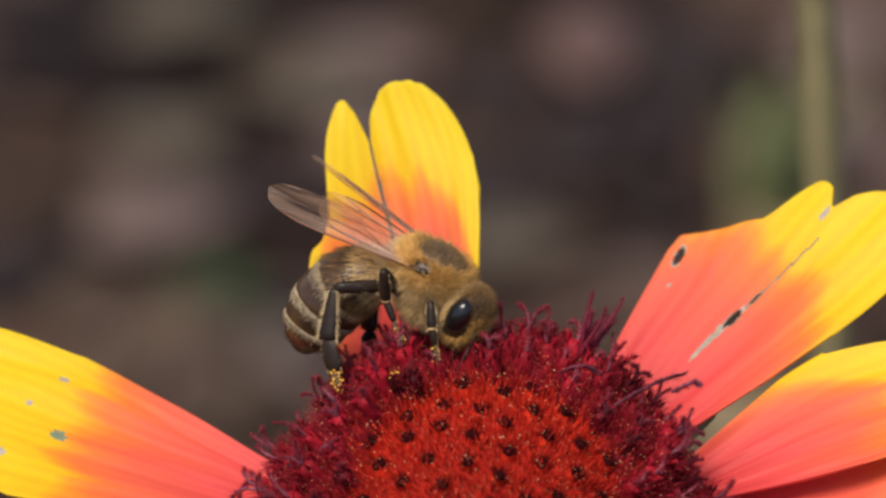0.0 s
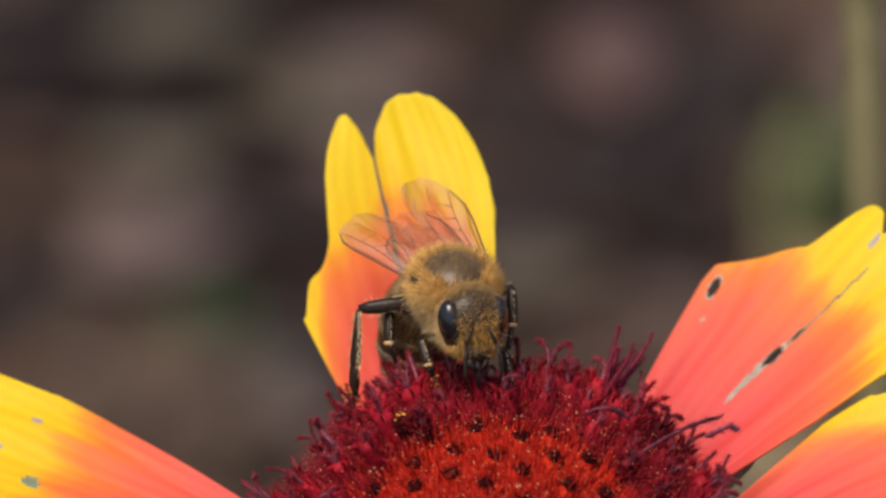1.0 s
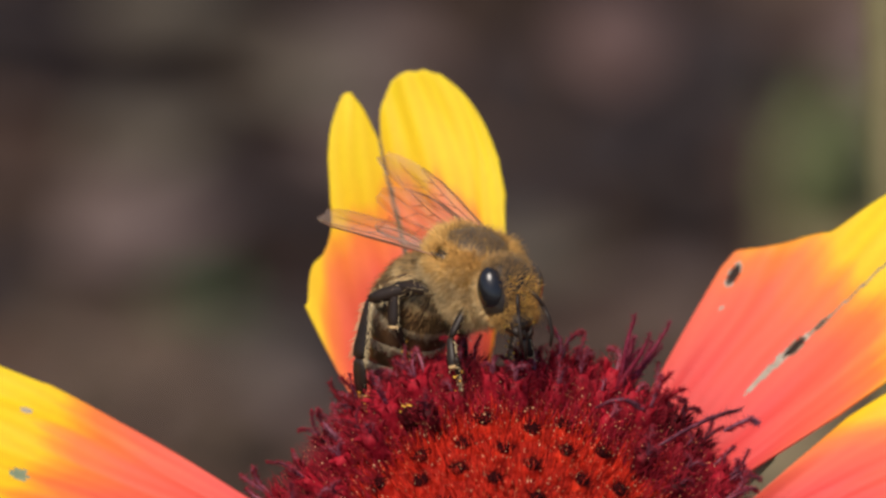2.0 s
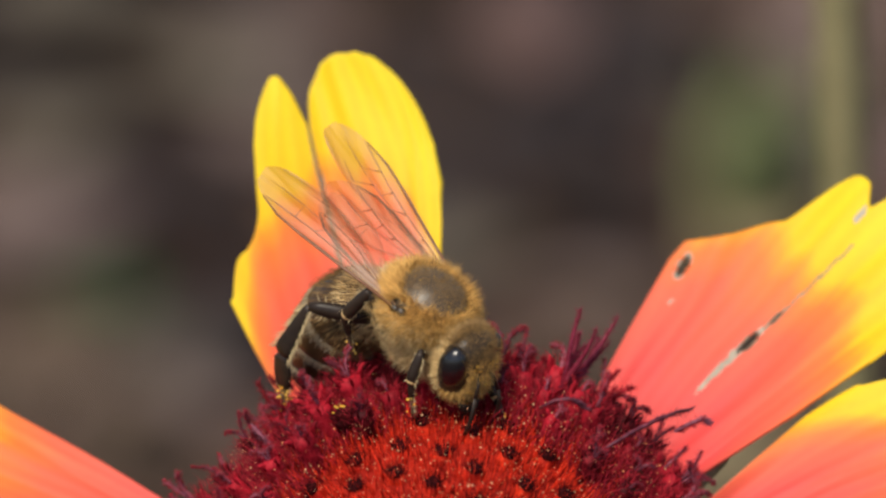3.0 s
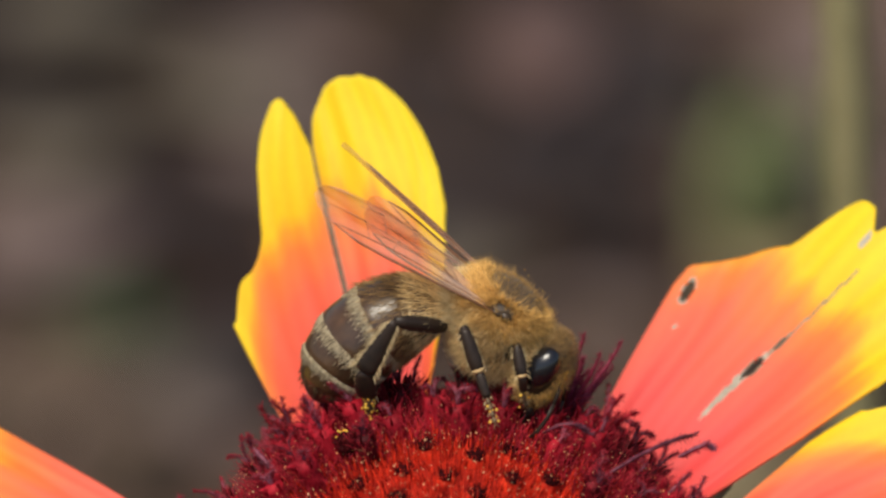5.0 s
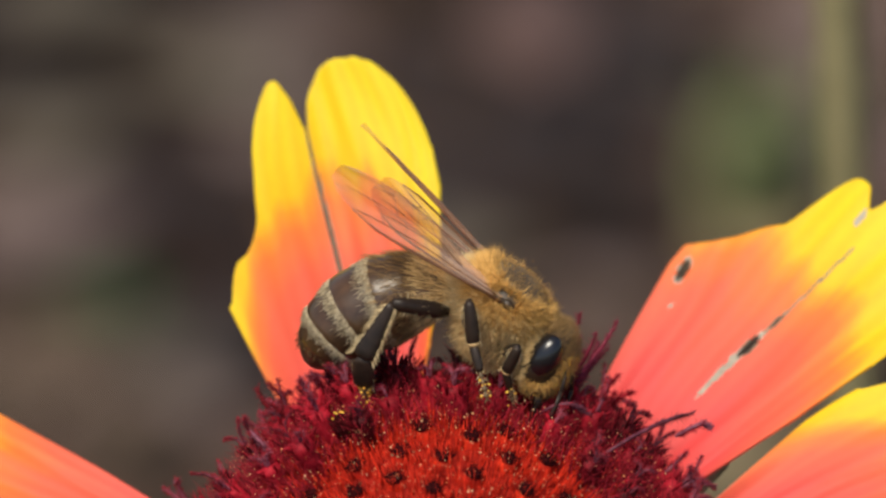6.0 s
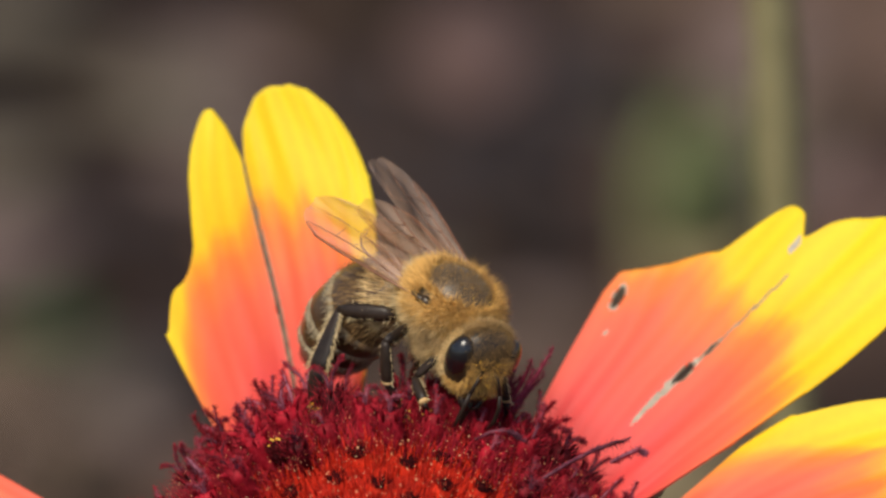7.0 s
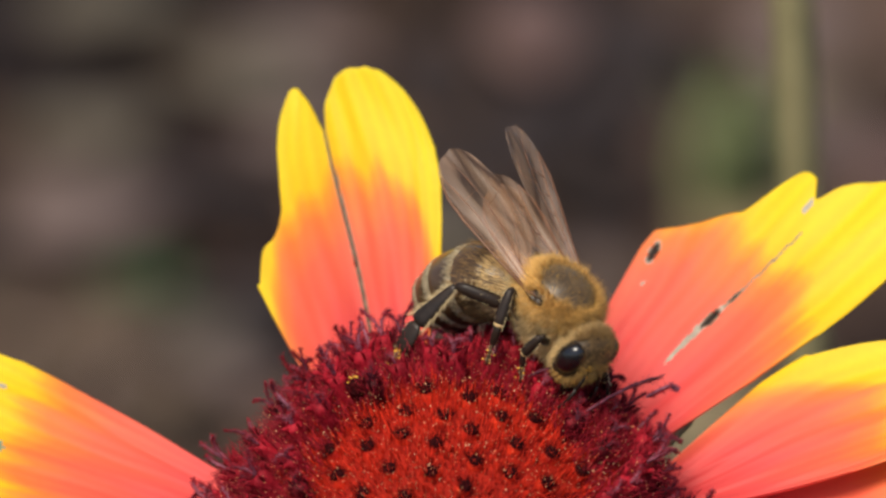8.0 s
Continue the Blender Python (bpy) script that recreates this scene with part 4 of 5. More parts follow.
def make_leg(bee, side, name, joints, step, thick, label):
    """A leg: femur, with tibia and tarsus under it; joints are hip, knee, ankle and foot in the bee's space."""
    pts = [Vector((x, y * side, z)) for x, y, z in joints]
    hip, knee, ankle, foot = pts
    hind = name == "hind"
    rng = random.Random(int(thick * 100) + side)
    # femur
    b = Build()
    k = knee - hip
    wide = [0.6, 0.95, 1.0, 0.85, 0.5] if hind else [0.7, 1.05, 1.1, 0.95, 0.6]
    b.tube([k * q for q in (0, 0.2, 0.5, 0.8, 1)], [thick * w for w in wide], 12, 0, 0.8)
    for _ in range(110 if hind else 40):
        q, w = rng.uniform(0.05, 0.9), rng.uniform(0, 6.28)
        d = Vector((math.cos(w), 0.4 * math.sin(w), math.sin(w)))
        b.hair(k * q + d * thick * 0.8, d + k.normalized() * 0.6, rng.uniform(0.15, 0.35), 0.011, slot=1)
    leg = part("leg", b.mesh("femur", LEG, FUR_PALE), bee, label, Matrix.Translation(hip * MM))
    # tibia, which broadens to its lower end on a hind leg
    b = Build()
    t = ankle - knee
    out = Vector((0, side, 0))
    wide_way = t.normalized().cross(out).normalized()
    if hind:
        b.tube([t * q for q in (0, 0.1, 0.3, 0.6, 0.85, 0.96, 1)], [thick * w for w in (0.4, 0.6, 0.82, 1.08, 1.28, 1.18, 0.7)], 16, 0, 0.42, wide_way)
        for _ in range(300):
            q, s = rng.uniform(0.04, 1), rng.choice((-1, 1))
            p = t * q + wide_way * (s * thick * (0.45 + 0.8 * q)) + out * rng.gauss(0, 0.06)
            b.hair(p, wide_way * s + t.normalized() * 0.9 + out * rng.uniform(-0.2, 0.7), rng.uniform(0.2, 0.55), 0.010,
                   tuple(out * rng.uniform(-0.2, 0.5)), slot=1)
    else:
        b.tube([t * q for q in (0, 0.08, 0.3, 0.7, 0.93, 1)], [thick * w for w in (0.55, 0.8, 1.02, 1.15, 1.02, 0.7)], 12, 0, 0.9, wide_way)
        b.tube([t * 0.93, t * 1.02], [thick * 1.06, thick * 0.72], 12, 2, 0.92, wide_way)
        for _ in range(60):
            q, s = rng.uniform(0.1, 1), rng.choice((-1, 1))
            b.hair(t * q + wide_way * (s * thick * 0.9), wide_way * s + t.normalized() * 1.2 + out * rng.gauss(0, 0.4), rng.uniform(0.15, 0.34), 0.012, slot=1)
    tibia = part("tibia", b.mesh("tibia", LEG, FUR_PALE, JOINT), leg, "broad shiny shin fringed with pale hairs" if hind else "dark shin with a pale end", Matrix.Translation(k * MM))
    # tarsus: a long first joint, then short beads, claws and pollen
    b = Build()
    f = foot - ankle
    side_way = f.normalized().cross(out).normalized()
    end = 0.66 if hind else 0.5
    wide = (0.6, 1.15, 1.3, 1.2, 0.7) if hind else (0.55, 0.75, 0.78, 0.7, 0.5)
    b.tube([f * (end * q) for q in (0, 0.15, 0.5, 0.85, 1)], [thick * w for w in wide], 14, 0, 0.34 if hind else 0.7, side_way)
    for i in range(4):
        q0 = end + (1 - end) * i / 4
        q1 = end + (1 - end) * (i + 1) / 4
        b.tube([f * q0, f * (q0 + (q1 - q0) * 0.7), f * q1], [thick * 0.22, thick * 0.42, thick * 0.24], 8, 1)
    for s in (-1, 1):
        b.hair(f, f.normalized() + side_way * (0.6 * s), 0.35, 0.04, slot=1)
    for _ in range(110 if hind else 40):
        q, s = rng.uniform(0.02, 0.95), rng.choice((-1, 1))
        b.hair(f * q + side_way * (s * thick * (0.9 if hind and q < end else 0.4)), side_way * s + f.normalized() * 1.3 + out * rng.gauss(0, 0.4), rng.uniform(0.12, 0.32), 0.011, slot=3)
    for _ in range(60 if hind else 10):
        p = f * rng.uniform(end - 0.06, 1.03) + Vector((rng.gauss(0, 0.16), rng.gauss(0, 0.16), rng.gauss(0, 0.12)))
        g = rng.uniform(0.03, 0.075)
        b.ball(p, (g, g, g), rows=3, sides=5, slot=2)
    tarsus = part("tarsus", b.mesh("tarsus", LEG, TARSUS, POLLEN_YELLOW, FUR_PALE), leg, "foot dusted with yellow pollen" if hind else "", Matrix.Translation((ankle - hip) * MM))
    LEGS.append((leg, tibia, tarsus, side, name, pts, Vector((step[0], step[1] * side, step[2]))))


def make_bee():
    bee = thing("honey_bee", "honey bee with golden furry thorax and banded dark abdomen", "bee")
    # thorax
    b = Build()
    b.ball((0, 0, 0), (1.92, 1.82, 1.68), rows=18, sides=26)
    b.ball((-1.2, 0, 0.35), (0.75, 1.0, 0.6), rows=10, sides=16)
    b.ball((-1.75, 0, -0.7), (0.7, 0.85, 0.8), rows=10, sides=16)
    b.ball((0.35, 0, -1.0), (1.75, 1.25, 1.55), rows=14, sides=20)
    thorax = part("thorax", b.mesh("thorax", SHIELD), bee, "dark shell under golden fur")
    shield = lambda d: (d - Vector((0.12, 0, 0.98))).length + 0.14 * (noise.noise(d * 9) + noise.noise(d * 37)) < 0.93
    open_spot = lambda d: not (abs(d.y) > 0.80 and abs(d.z - 0.30) < 0.18 and abs(d.x + 0.04) < 0.28)
    fur("fur", thorax, FUR, "long golden brown fur", 71, (0, 0, 0), (1.92, 1.82, 1.68), lambda d: not shield(d) and open_spot(d) and d.x < 0.93 and d.z > -0.15 + 0.25 * noise.noise(d * 6), 19000, 0.70, 0.0125, (-0.12, 0, 0.08), 0.34)
    fur("short_fur", thorax, FUR_MID, "short brown fur on the back", 72, (0, 0, 0), (1.92, 1.82, 1.68), shield, 3200, 0.26, 0.009)
    fur("waist_fur", thorax, FUR_PALE, "pale fur at the waist", 73, (-1.5, 0, -0.4), (0.95, 1.1, 1.0), lambda d: d.x < 0.3, 4600, 0.75, 0.009, (-0.5, 0, 0))
    fur("belly_fur", thorax, FUR_TAN, "pale tan fur on flanks and belly", 74, (0.35, 0, -1.0), (1.75, 1.3, 1.55), lambda d: d.z < 0.25, 7500, 0.66, 0.0115, (-0.15, 0, -0.2))
    fur("flank_fur", thorax, FUR_TAN, "pale golden fur on the flanks", 78, (0, 0, 0), (1.92, 1.82, 1.68), lambda d: open_spot(d) and d.z < 0.2 and d.x < 0.93, 9000, 0.70, 0.0125, (-0.15, 0, -0.15))
    # head
    neck = Vector((1.75, 0, -0.45))
    head_c = Vector((2.80, 0, -0.95)) - neck
    b = Build()
    lean = Matrix.Rotation(radians(12), 3, "Y")
    b.ball(head_c, (1.0, 1.58, 1.66), lean, 16, 24)
    b.ball(head_c + Vector((0.15, 0, -1.35)), (0.62, 0.8, 0.65), lean, 10, 16)
    b.tube([(-0.1, 0, 0), (0.5, 0, -0.25)], [0.45, 0.5], 10)
    head = part("head", b.mesh("head", HEAD_SHELL), bee, "dark heart-shaped head", Matrix.Translation(neck * MM))
    for s in (-1, 1):
        b = Build()
        m = Matrix.Rotation(radians(12), 3, "Y") @ Matrix.Rotation(radians(-18 * s), 3, "Z") @ Matrix.Rotation(radians(-12 * s), 3, "X")
        b.ball(head_c + Vector((0.10, 0.99 * s, 0.10)), (0.70, 0.70, 1.14), m, 18, 24)
        part("eye", b.mesh("eye", EYE), head, "glossy black compound eye")
        b = Build()
        r = head_c + Vector((0.92, 0.28 * s, -0.1))
        b.tube([r, r + Vector((0.22, 0.22 * s, -0.30)), r + Vector((0.36, 0.45 * s, -0.90))], [0.09, 0.085, 0.09], 8)
        b.tube([r + Vector((0.36, 0.45 * s, -0.90)), r + Vector((0.42, 0.58 * s, -1.5)), r + Vector((0.34, 0.62 * s, -2.15)), r + Vector((0.12, 0.55 * s, -2.7))],
               [0.09, 0.1, 0.1, 0.07], 8)
        part("antenna", b.mesh("antenna", LEG), head, "dark elbowed antenna")
        b = Build()
        b.tube([head_c + Vector((0.35, 0.5 * s, -1.6)), head_c + Vector((0.5, 0.35 * s, -2.0)), head_c + Vector((0.5, 0.08 * s, -2.25))], [0.22, 0.2, 0.08], 8, 0, 0.6)
        part("mandible", b.mesh("mandible", LEG), head)
    b = Build()
    b.tube([head_c + Vector((0.35, 0, -1.7)), head_c + Vector((0.3, 0, -2.4)), head_c + Vector((0.2, 0, -3.1))], [0.2, 0.15, 0.06], 8)
    part("proboscis", b.mesh("proboscis", LEG), head)
    clear = lambda d: abs(d.y) < 0.60 or d.z < -0.60
    fur("face_fur", head, FUR, "golden fur on face and cheeks", 75, head_c, (1.0, 1.58, 1.66), lambda d: clear(d) and d.z < 0.30, 3600, 0.46, 0.009)
    fur("crown_fur", head, FUR_MID, "brown fur on the crown", 76, head_c, (1.0, 1.58, 1.66), lambda d: d.z > 0.22 and (abs(d.y) < 0.72 or d.z > 0.70), 5000, 0.42, 0.009, (0.1, 0, 0.3))
    fur("cheek_fur", head, FUR_TAN, "pale golden fur behind the eyes", 77, head_c, (1.0, 1.6, 1.66), lambda d: d.x < -0.25, 3400, 0.5, 0.009, (-0.2, 0, -0.1))
    b = Build()
    rng = random.Random(70)
    for p, nrm in scatter(rng, head_c, (1.04, 1.6, 1.7), lambda d: d.x > 0.2 and d.z < 0.3 and abs(d.y) < 0.5, 60):
        b.ball(p + nrm * rng.uniform(0, 0.25), (0.03, 0.03, 0.03), rows=3, sides=5)
    tagged(part("face_pollen", b.mesh("face_pollen", POLLEN_YELLOW), head, "dusting of yellow pollen"), kind="stuff")
    b = Build()
    for p, nrm in scatter(rng, (0, 0, 0), (1.97, 1.87, 1.75), lambda d: d.z > 0.2, 36):
        b.ball(p + nrm * rng.uniform(0.1, 0.4), (0.022, 0.022, 0.022), rows=3, sides=5)
    tagged(part("back_pollen", b.mesh("back_pollen", POLLEN_YELLOW), thorax, "dusting of yellow pollen"), kind="stuff")
    # abdomen of overlapping plates
    abdomen = part("abdomen", None, bee, "dark abdomen with beige hair bands", Matrix.Translation(PIVOT * MM))
    cuts = [0.0, 0.24, 0.42, 0.58, 0.72, 0.85, 1.0]
    b = Build()
    sides = 28
    verts, faces = [], []
    for i in range(25):
        for k in range(sides):
            verts.append(tuple(ring_point(i / 24, 2 * math.pi * k / sides, -0.10)[0]))
    for i in range(24):
        for k in range(sides):
            j = (k + 1) % sides
            faces.append((i * sides + k, (i + 1) * sides + k, (i + 1) * sides + j, i * sides + j))
    b.add(verts, faces)
    core = b.mesh("abdomen", SHELL)
    abdomen_mesh = new("abdomen", core)
    m = abdomen.matrix_basis.copy()
    bpy.data.objects.remove(abdomen)
    abdomen = abdomen_mesh
    abdomen.name, abdomen.parent, abdomen.matrix_basis = "abdomen", bee, m
    tagged(abdomen, "dark abdomen with beige hair bands")
    for q in range(6):
        s0, s1 = cuts[q], cuts[q + 1]
        b = Build()
        verts, faces, rows = [], [], 7
        for i in range(rows + 1):
            s = s0 + (min(s1 + 0.025, 1.0) - s0) * i / rows
            for k in range(sides):
                verts.append(tuple(ring_point(s, 2 * math.pi * k / sides, 0.055 * i / rows - (0.05 if i == 0 else 0) - (0.06 if i == rows else 0))[0]))
        for i in range(rows):
            for k in range(sides):
                j = (k + 1) % sides
                faces.append((i * sides + k, (i + 1) * sides + k, (i + 1) * sides + j, i * sides + j))
        b.add(verts, faces)
        part("abdomen_plate", b.mesh("abdomen_plate", SHELL), abdomen)
        rng = random.Random(90 + q)
        b = Build()
        pale = 0 < q < 5
        for _ in range(3200 if q == 0 else 1300 if q == 1 else 2500 if pale else 300):
            f = rng.random() if q == 0 else rng.random() ** 1.3 if q == 1 else min(abs(rng.gauss(0, 0.17)), 0.6)
            p, out, d = ring_point(s0 + (s1 - s0) * f, rng.uniform(0, 6.283), 0.02)
            b.hair(p, out * (0.7 if q == 0 else 0.5 if q == 1 else 0.10) + d + Vector((rng.gauss(0, 0.15), rng.gauss(0, 0.15), rng.gauss(0, 0.15))),
                   rng.uniform(0.3, 0.75) if q < 2 else rng.uniform(0.14, 0.3), 0.011)
        tagged(part("hair_band", b.mesh("hair_band", FUR_TAN if q == 0 else FUR_MID if q == 1 else BAND_FUR if pale else FUR_DARK), abdomen, "band of short beige hair"), kind="stuff")
    # wings
    fore, fore_veins = wing_mesh(9.35, 3.15, 1)
    hind, hind_veins = wing_mesh(6.7, 2.5, 2)
    wings = []
    for s in (-1, 1):
        for me, veins, root, name in ((fore, fore_veins, Vector((0.0, 1.86 * s, 0.46)), "forewing"), (hind, hind_veins, Vector((-0.6, 1.72 * s, 0.34)), "hindwing")):
            ob = part(name, me, bee, "clear brownish veined wing")
            for vein in veins:
                part("vein", vein, ob, "brown wing vein")
            wings.append((ob, s, root, name))
    for s in (-1, 1):
        b = Build()
        b.ball((0.12, 1.84 * s, 0.50), (0.29, 0.22, 0.22), rows=8, sides=12)
        b.tube([(0.1, 1.86 * s, 0.48), (-0.3, 1.92 * s, 0.46), (-0.75, 1.9 * s, 0.46)], [0.16, 0.13, 0.06], 8)
        part("wing_base", b.mesh("wing_base", HEAD_SHELL), bee, "dark shiny knob at the wing root")
    # legs
    for s in (-1, 1):
        make_leg(bee, s, "fore", [(1.2, 0.9, -1.5), (2.2, 1.7, -2.53), (2.5, 1.8, -3.94), (2.9, 1.7, -5.6)], (1.5, 1.9, -5.0), 0.24, "dark foreleg")
        make_leg(bee, s, "middle", [(-0.7, 1.25, -1.45), (-1.2, 3.2, -0.6), (0.1, 3.2, -2.05), (1.5, 2.8, -3.8)], (-0.9, 3.1, -5.8), 0.28, "dark middle leg with pale joints")
        make_leg(bee, s, "hind", [(-1.7, 1.2, -1.5), (-3.9, 2.7, -1.9), (-3.9, 3.0, -4.6), (-2.9, 2.6, -6.95)], (-5.4, 3.3, -5.2), 0.38, "dark hind leg with a broad shiny shin")
    return bee, head, abdomen, wings


BEE_SIZE = 1.02
BEE, HEAD, ABDO, WINGS = make_bee()
BEE.scale = (BEE_SIZE, BEE_SIZE, BEE_SIZE)


def bee_pose(x, y, z, yaw, pitch, roll):
    """Millimetres in the view frame; yaw turns the bee from sideways to facing the viewer, pitch dips the head, roll shows the back."""
    base = Matrix(((1, 0, 0, 0), (0, 0, 1, 0), (0, -1, 0, 0), (0, 0, 0, 1)))
    return (VIEW @ Matrix.Translation((x * MM, y * MM, z * MM)) @ Matrix.Rotation(radians(-yaw), 4, "Y") @ base
            @ Matrix.Rotation(radians(pitch), 4, "Y") @ Matrix.Rotation(radians(roll), 4, "X") @ Matrix.Scale(BEE_SIZE, 4))


def wing_pose(side, root, name, spread, lift, tilt):
    """spread: degrees out from straight back; lift: degrees up; tilt: turn of the blade about its length."""
    d = Vector((-math.cos(radians(spread)) * math.cos(radians(lift)), side * math.sin(radians(spread)) * math.cos(radians(lift)), math.sin(radians(lift))))
    lead = Vector((0, side * math.cos(radians(tilt)), -math.sin(radians(tilt))))
    lead = (lead - d * lead.dot(d)).normalized()
    nrm = d.cross(lead)
    m = Matrix((d, lead, nrm)).transposed().to_4x4()
    return Matrix.Translation(root * MM) @ m


# seconds; place; yaw, pitch, roll; head yaw and pitch; abdomen bend; spread and lift of the near wing and of the far one; their tilts
BEE_ROWS = [
    (0.0, -1.7, 16.1, 1.2, 18.7, 29.9, 10.7, 12.0, -1.0, 10.0, 8.9, -5.6, 14.1, 1.2, 14.0, 20.0),
    (0.3, -2.0, 16.0, 1.2, 21.2, 33.2, 11.3, 14.1, 4.9, 11.6, 3.7, -7.6, 11.1, 2.8, 12.2, 21.2),
    (0.5, -1.8, 16.0, 1.2, 23.0, 31.9, 13.8, 9.5, 10.3, 15.8, -2.0, -3.7, 9.0, 3.3, 11.0, 22.0),
    (0.6, -1.5, 16.0, 1.2, 23.9, 29.8, 10.9, 17.2, -4.3, 12.4, 3.8, -3.3, 16.6, 2.8, 9.5, 19.0),
    (0.7, -1.4, 16.1, 1.2, 28.5, 27.9, 11.4, 18.3, -16.4, 10.6, 3.9, -2.8, 18.4, 3.1, 8.0, 16.0),
    (0.8, -2.1, 16.3, 1.2, 44.5, 20.8, 8.8, 20.9, -15.7, 7.2, 5.0, -5.8, 14.4, 4.8, 8.0, 13.3),
    (0.9, -1.5, 17.2, 1.2, 61.3, 18.4, 6.1, 8.0, -17.8, 16.0, 3.3, -7.8, 15.2, 1.2, 8.0, 10.7),
    (1.0, -1.2, 17.0, 1.2, 67.3, 25.9, 7.3, 3.7, -25.6, 18.0, 8.4, -8.5, 8.7, 1.6, 7.0, 8.0),
    (1.2, -0.4, 16.8, 1.2, 55.4, 26.0, 13.5, 2.2, -16.0, 18.0, 3.7, -5.4, 15.3, 2.5, 5.0, 8.8),
    (1.5, -0.7, 16.5, 1.2, 46.7, 30.3, 14.6, -6.2, -27.9, 18.0, 5.8, -5.8, 12.5, 2.3, 2.0, 10.0),
    (1.7, -0.8, 17.7, 1.5, 52.5, 16.1, 3.9, -0.8, -39.1, 17.7, 6.6, -9.1, 10.1, 3.9, 1.4, 10.2),
    (2.8, 0.0, 15.4, 3.4, 39.7, 39.6, 13.4, -3.2, -13.3, 16.0, 7.9, -0.7, 8.1, 9.5, -2.0, 11.3),
    (3.1, 0.1, 15.1, 3.4, 36.1, 34.6, 18.2, -4.7, -12.8, 15.1, 7.9, 3.6, 9.5, 11.9, -2.0, 11.6),
    (3.5, -0.2, 15.2, 3.4, 34.5, 32.1, 20.3, -4.6, -4.9, 13.1, 7.9, 5.8, 9.5, 13.1, -2.0, 12.0),
    (3.6, -0.2, 15.1, 2.9, 27.7, 24.8, 22.7, -5.1, -11.2, 3.5, 5.6, 5.4, 13.0, 13.0, 2.0, 12.0),
    (3.7, -0.4, 16.2, 2.4, 20.6, 13.7, 19.1, -1.3, -14.0, 1.4, 7.9, 0.3, 10.8, 8.3, 6.0, 12.0),
    (3.8, -0.3, 17.3, 1.9, 11.0, 1.5, 13.3, -4.7, -30.9, -5.5, 11.4, -2.0, 8.4, 6.6, 12.0, 13.0),
    (4.0, 0.7, 17.8, 1.4, 7.1, 4.3, 11.0, 2.3, -13.1, 2.1, 16.3, -4.9, 13.2, 3.0, 16.0, 12.0),
    (4.2, 2.0, 16.9, 1.4, 3.9, 13.7, 15.4, 2.3, 1.2, 0.9, 15.4, -0.3, 16.2, 6.8, 16.2, 14.0),
    (4.4, 2.9, 16.6, 1.4, 4.5, 15.7, 14.8, 5.0, -13.8, -0.0, 21.0, 1.6, 23.3, 7.3, 16.5, 16.0),
    (4.7, 3.7, 16.4, 1.8, 6.8, 31.3, 12.4, 9.7, 2.1, 3.3, 21.5, -0.4, 21.2, 3.1, 16.8, 15.0),
    (5.0, 3.1, 16.0, 2.2, -5.5, 32.6, 18.1, 14.4, -6.0, 12.2, 8.4, -3.0, 15.4, 5.5, 17.2, 14.0),
    (5.2, 3.3, 16.1, 2.2, 2.0, 34.2, 13.4, 12.1, -15.5, 6.1, 16.3, -3.6, 14.0, 3.7, 17.4, 14.3),
    (6.3, 3.5, 15.5, 2.4, -1.3, 38.1, 15.4, 13.7, -15.8, 7.2, 26.0, 0.8, 15.3, 5.6, 18.8, 15.7),
    (6.5, 3.2, 15.8, 1.9, 3.5, 36.3, 14.1, 14.4, -11.8, 6.2, 14.8, -3.2, 13.3, 5.2, 19.0, 16.0),
    (6.6, 3.1, 16.3, 1.7, 21.4, 32.4, 11.3, 7.9, -5.7, 6.1, 5.2, -4.7, 12.3, 5.4, 18.0, 17.5),
    (6.7, 4.0, 16.3, 1.4, 20.1, 29.1, 11.3, 10.4, -10.7, 2.2, 4.4, -2.2, 20.8, 7.2, 17.0, 19.0),
    (6.9, 3.7, 16.2, 1.5, 33.4, 38.1, 14.6, 12.0, -9.0, 3.7, -2.3, -12.0, 20.6, -1.9, 15.0, 17.0),
    (7.0, 4.0, 16.7, 1.6, 43.1, 34.0, 6.8, 16.0, -4.0, 3.5, -1.5, -10.4, 18.4, 0.0, 14.0, 16.0),
    (7.1, 4.7, 15.8, 1.6, 49.5, 42.1, 14.1, 12.0, 0.0, 11.3, 6.6, -10.8, 9.6, 1.8, 13.0, 16.0),
    (7.3, 5.3, 15.7, 2.3, 43.2, 32.4, 11.7, 1.8, 3.5, 2.0, 2.3, -6.8, 12.8, 8.5, 16.0, 17.5),
    (7.5, 6.4, 14.5, 3.0, 29.0, 39.9, 16.9, 4.0, 35.8, -1.0, 3.3, 3.0, 13.3, 14.2, 19.0, 19.0),
    (7.7, 6.5, 14.7, 2.9, 26.6, 42.4, 15.5, 0.1, 21.9, 1.4, 6.2, 5.0, 10.7, 15.4, 17.4, 19.0),
    (8.0, 6.5, 14.6, 2.8, 34.8, 40.5, 12.7, 4.3, 8.4, -3.8, 1.0, 5.9, 20.8, 11.0, 15.0, 19.0),
]
